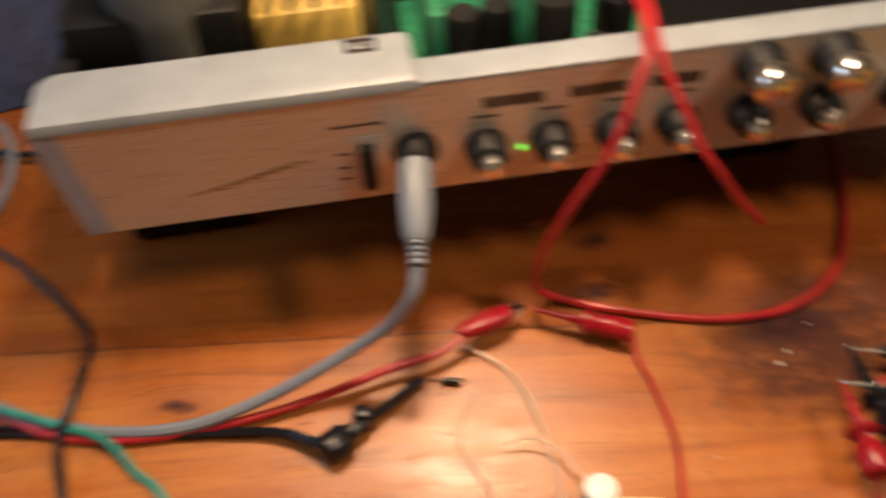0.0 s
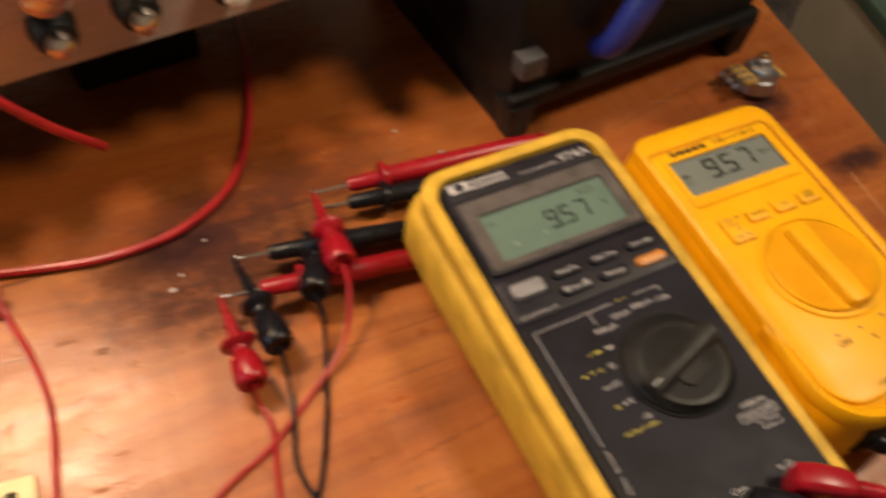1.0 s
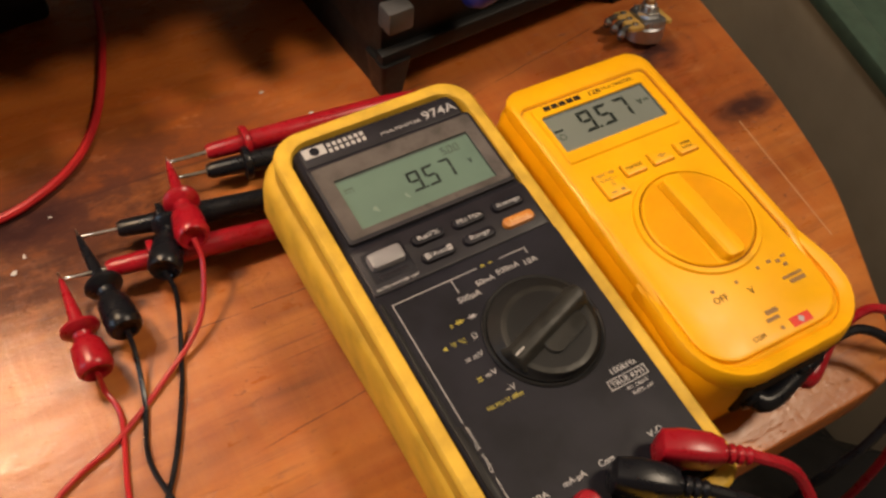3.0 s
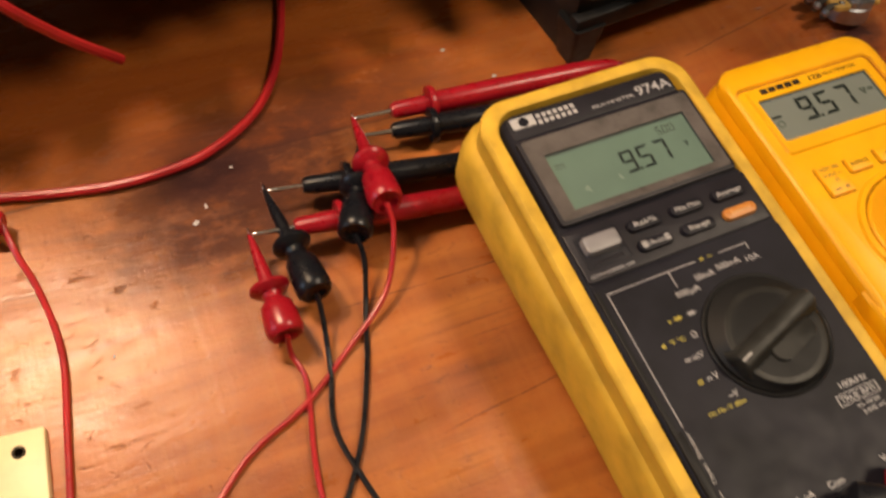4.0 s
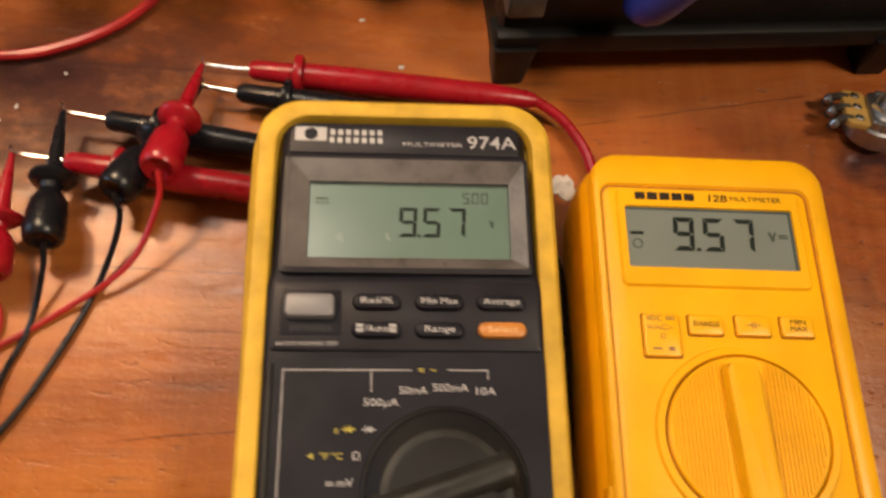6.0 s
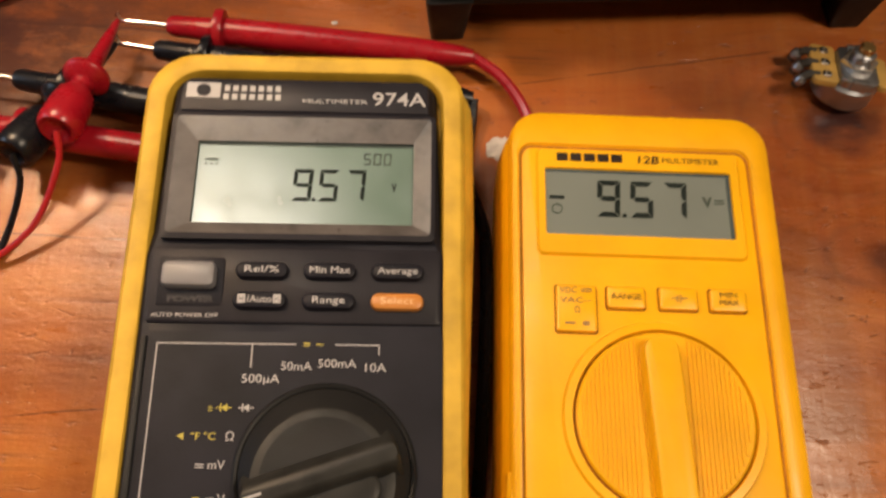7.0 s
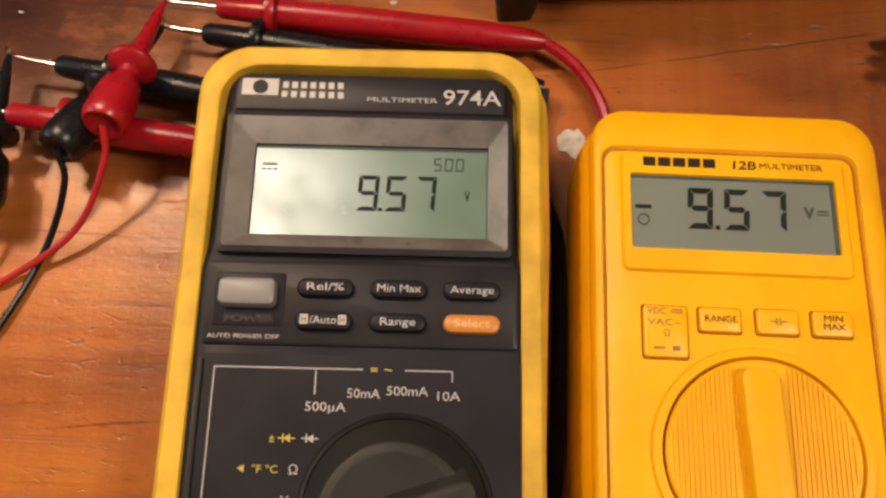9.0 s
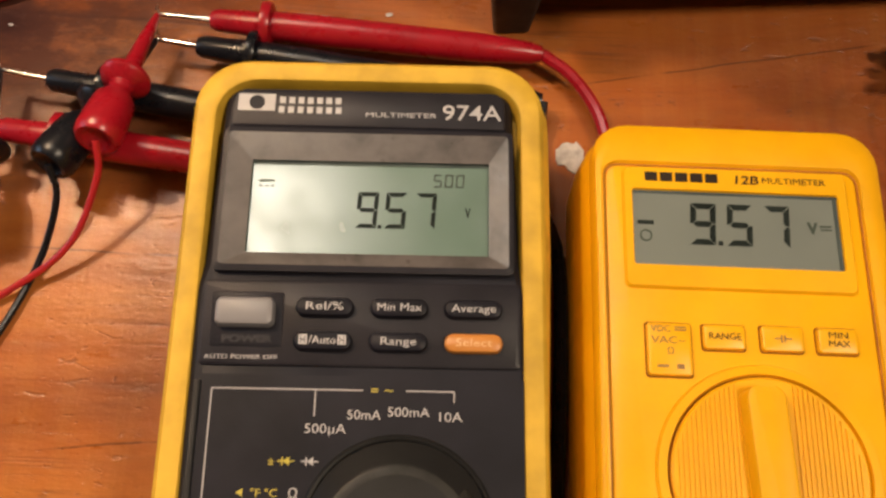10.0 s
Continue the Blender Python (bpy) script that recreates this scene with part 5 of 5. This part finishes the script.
def rca_plug():
    t = thing("phono_plug", pose(-0.336, 0.011, 0), "black moulded plug lying on the table", "plug")
    d = along((-0.010, -0.008, 0.008), (0.012, 0.010, 0.008))
    part("plug_body", lathe([(0.0050, 0), (0.0078, 0.002), (0.0080, 0.011), (0.0062, 0.014), (0.0042, 0.0150), (0.0040, 0.024), (0.0026, 0.028)], d, 22), M_blk, t)
    part("cable_clamp", box(0.003, 0.012, 0.006, 0.014, 0.0, 0.014, 0.002), M_blk, t)
    part("cable", tube([d @ Vector((0, 0, 0.027)), (0.020, 0.017, 0.005), (0.030, 0.026, 0.004), (0.037, 0.032, 0.004)], 0.0028), M_blk, t)


rca_plug()


def small_diode():
    t = thing("small_component", pose(-0.2845, 0.0415, 0, 0, 0, -8), "small black component with a wire lead", "component")
    part("component_body", lathe([(0.0014, -0.005), (0.0019, -0.0045), (0.0019, 0.0045), (0.0014, 0.005)], along((0, 0, 0.002), (1, 0, 0.002)), 14), M_blk, t)
    part("component_lead", tube([(-0.005, 0, 0.002), (-0.009, 0.001, 0.0015), (-0.012, 0.001, 0.001)], 0.0004, seg=6), M_chrome, t)


small_diode()
wire("clear_wire", [(-0.276, 0.062, 0.003), (-0.256, 0.045, 0.002), (-0.245, 0.018, 0.002), (-0.240, -0.016, 0.002), (-0.24, -0.06, 0.001)], 0.0007, M_pale, "thin pale wire curving over the table")
wire("clear_wire", [(-0.274, 0.034, 0.002), (-0.283, 0.009, 0.002), (-0.271, -0.021, 0.002), (-0.26, -0.06, 0.002)], 0.0006, M_pale, "thin pale wire curving over the table")
wire("clear_wire", [(-0.262, 0.002, 0.005), (-0.252, 0.003, 0.008), (-0.240, -0.003, 0.009), (-0.229, -0.017, 0.006), (-0.226, -0.024, 0.004)], 0.0006, M_pale, "thin pale wire bent to a component")


def capacitor():
    t = thing("capacitor", pose(-0.2245, -0.0305, 0), "black capacitor with a pale round top", "capacitor")
    part("capacitor_sleeve", lathe([(0.0070, 0), (0.0074, 0.001), (0.0074, 0.017), (0.0070, 0.0185)], None, 24), M_blk, t)
    part("capacitor_top", lathe([(0.0072, 0.0180), (0.0070, 0.0196), (0.0060, 0.0202), (0.0001, 0.0204)], None, 24), M_capw, t, "pale disc top")


capacitor()


def cream_plate():
    t = thing("plastic_plate", pose(-0.203, -0.045, 0, 0, 0, -6), "cream plastic terminal plate with two screw holes", "plate")
    part("plate_body", slab(-0.014, 0.008, -0.022, 0.016, 0, 0.004, 0.001, 0.0006), M_cream, t)
    for y in (0.008, -0.012):
        part("hole_rim", lathe([(0.0024, 0.0038), (0.0024, 0.0043), (0.0016, 0.0043), (0.0015, 0.0040)], pose(-0.001, y, 0), 18), M_ink, t)


cream_plate()


# ---- crumbs on the table ----
def crumb(x, y, s, turn, material=M_white, label="tiny white crumb on the table top"):
    bm = bmesh.new()
    rnd = random.Random(int(x * 9999) + 7)
    bmesh.ops.create_icosphere(bm, subdivisions=1, radius=1)
    for v in bm.verts:
        v.co *= rnd.uniform(0.6, 1.1)
        v.co = Vector((v.co.x * s, v.co.y * s * 0.55, max(v.co.z, -0.4) * s * 0.35 + s * 0.14))
    ob = tagged(part("crumb", bm, material), label, "crumb", "crumbs on the table")
    ob.matrix_world = pose(x, y, 0, 0, 0, turn)


for x, y, s, turn in ((-0.1205, 0.0385, 0.0022, 30), (-0.1145, 0.0455, 0.0016, 80), (0.016, 0.096, 0.0018, 20), (0.033, 0.0725, 0.0017, 10), (-0.099, 0.062, 0.0010, 0), (-0.235, 0.152, 0.0012, 50), (-0.165, -0.01, 0.0010, 40), (0.14, 0.09, 0.0010, 0)):
    crumb(x, y, s, turn)


def paper_flake():
    bm = bmesh.new()
    rnd = random.Random(3)
    ring = [(0.0058 * rnd.uniform(0.6, 1.1) * math.cos(a), 0.0062 * rnd.uniform(0.6, 1.1) * math.sin(a)) for a in [k * math.pi / 9 for k in range(18)]]
    stack([[(x, y, 0.0002) for x, y in ring], [(x, y, 0.0009 + 0.05 * max(x, 0)) for x, y in ring], [(x * 0.6, y * 0.6, 0.0013 + 0.05 * max(x, 0)) for x, y in ring]], bm)
    ob = tagged(part("paper_flake", bm, M_flake), "torn white flake on the table", "paper scrap")
    ob.matrix_world = pose(0.0965, 0.0185, 0)


paper_flake()


# ---- beside the table ----
def side_cabinet():
    t = thing("storage_box", pose(0.665, 0.15, -0.74, 0, 0, -12), "khaki cabinet with a dark green metal rim", "cabinet")
    part("cabinet_body", box(0.012, 0.45, -0.60, 0.30, 0, 0.465, 0.004), M_khaki, t)
    part("cabinet_rim", box(0.0, 0.03, -0.61, 0.31, 0.465, 0.485, 0.004), M_green, t)
    part("cabinet_top", box(0.03, 0.45, -0.60, 0.30, 0.465, 0.480, 0.004), M_green, t)


side_cabinet()


def black_bag():
    bm = bmesh.new()
    bmesh.ops.create_uvsphere(bm, u_segments=28, v_segments=16, radius=1)
    for v in bm.verts:
        n1 = noise.noise(v.co * 1.7) * 0.18 + noise.noise(v.co * 5) * 0.06
        v.co = Vector((v.co.x * 0.15, v.co.y * 0.22, (v.co.z + 0.9) * 0.19 if v.co.z > -0.9 else 0)) * (1 + n1)
    ob = tagged(part("fabric_bag", bm, M_box), "soft black fabric bag below the table edge", "bag")
    ob.matrix_world = pose(0.38, -0.22, -0.74)


black_bag()


def blue_cloth():
    bm = bmesh.new()
    bmesh.ops.create_grid(bm, x_segments=24, y_segments=18, size=1)
    for v in bm.verts:
        x, y = v.co.x, v.co.y
        z = 0.012 + 0.012 * noise.noise(Vector((x * 2.2, y * 2.2, 0))) + 0.006 * noise.noise(Vector((x * 6, y * 6, 3)))
        edge = max(abs(x), abs(y))
        v.co = Vector((x * 0.09, y * 0.07, max(z * (1 if edge < 0.9 else 0.2), 0.001)))
    top = bm.faces[:]
    ext = bmesh.ops.extrude_face_region(bm, geom=top)
    for v in [g for g in ext["geom"] if isinstance(g, bmesh.types.BMVert)]:
        v.co.z = max(v.co.z - 0.002, 0.0)
    ob = tagged(part("cloth", bm, M_cloth), "crumpled dark blue cloth at the back of the table", "cloth")
    ob.matrix_world = pose(-0.62, 0.345, 0.0, 0, 0, 15)


M_cloth = plain("blue_cloth", (0.03, 0.035, 0.075), 0.9, vary=0.2, grain=800, bump=0.4)
blue_cloth()
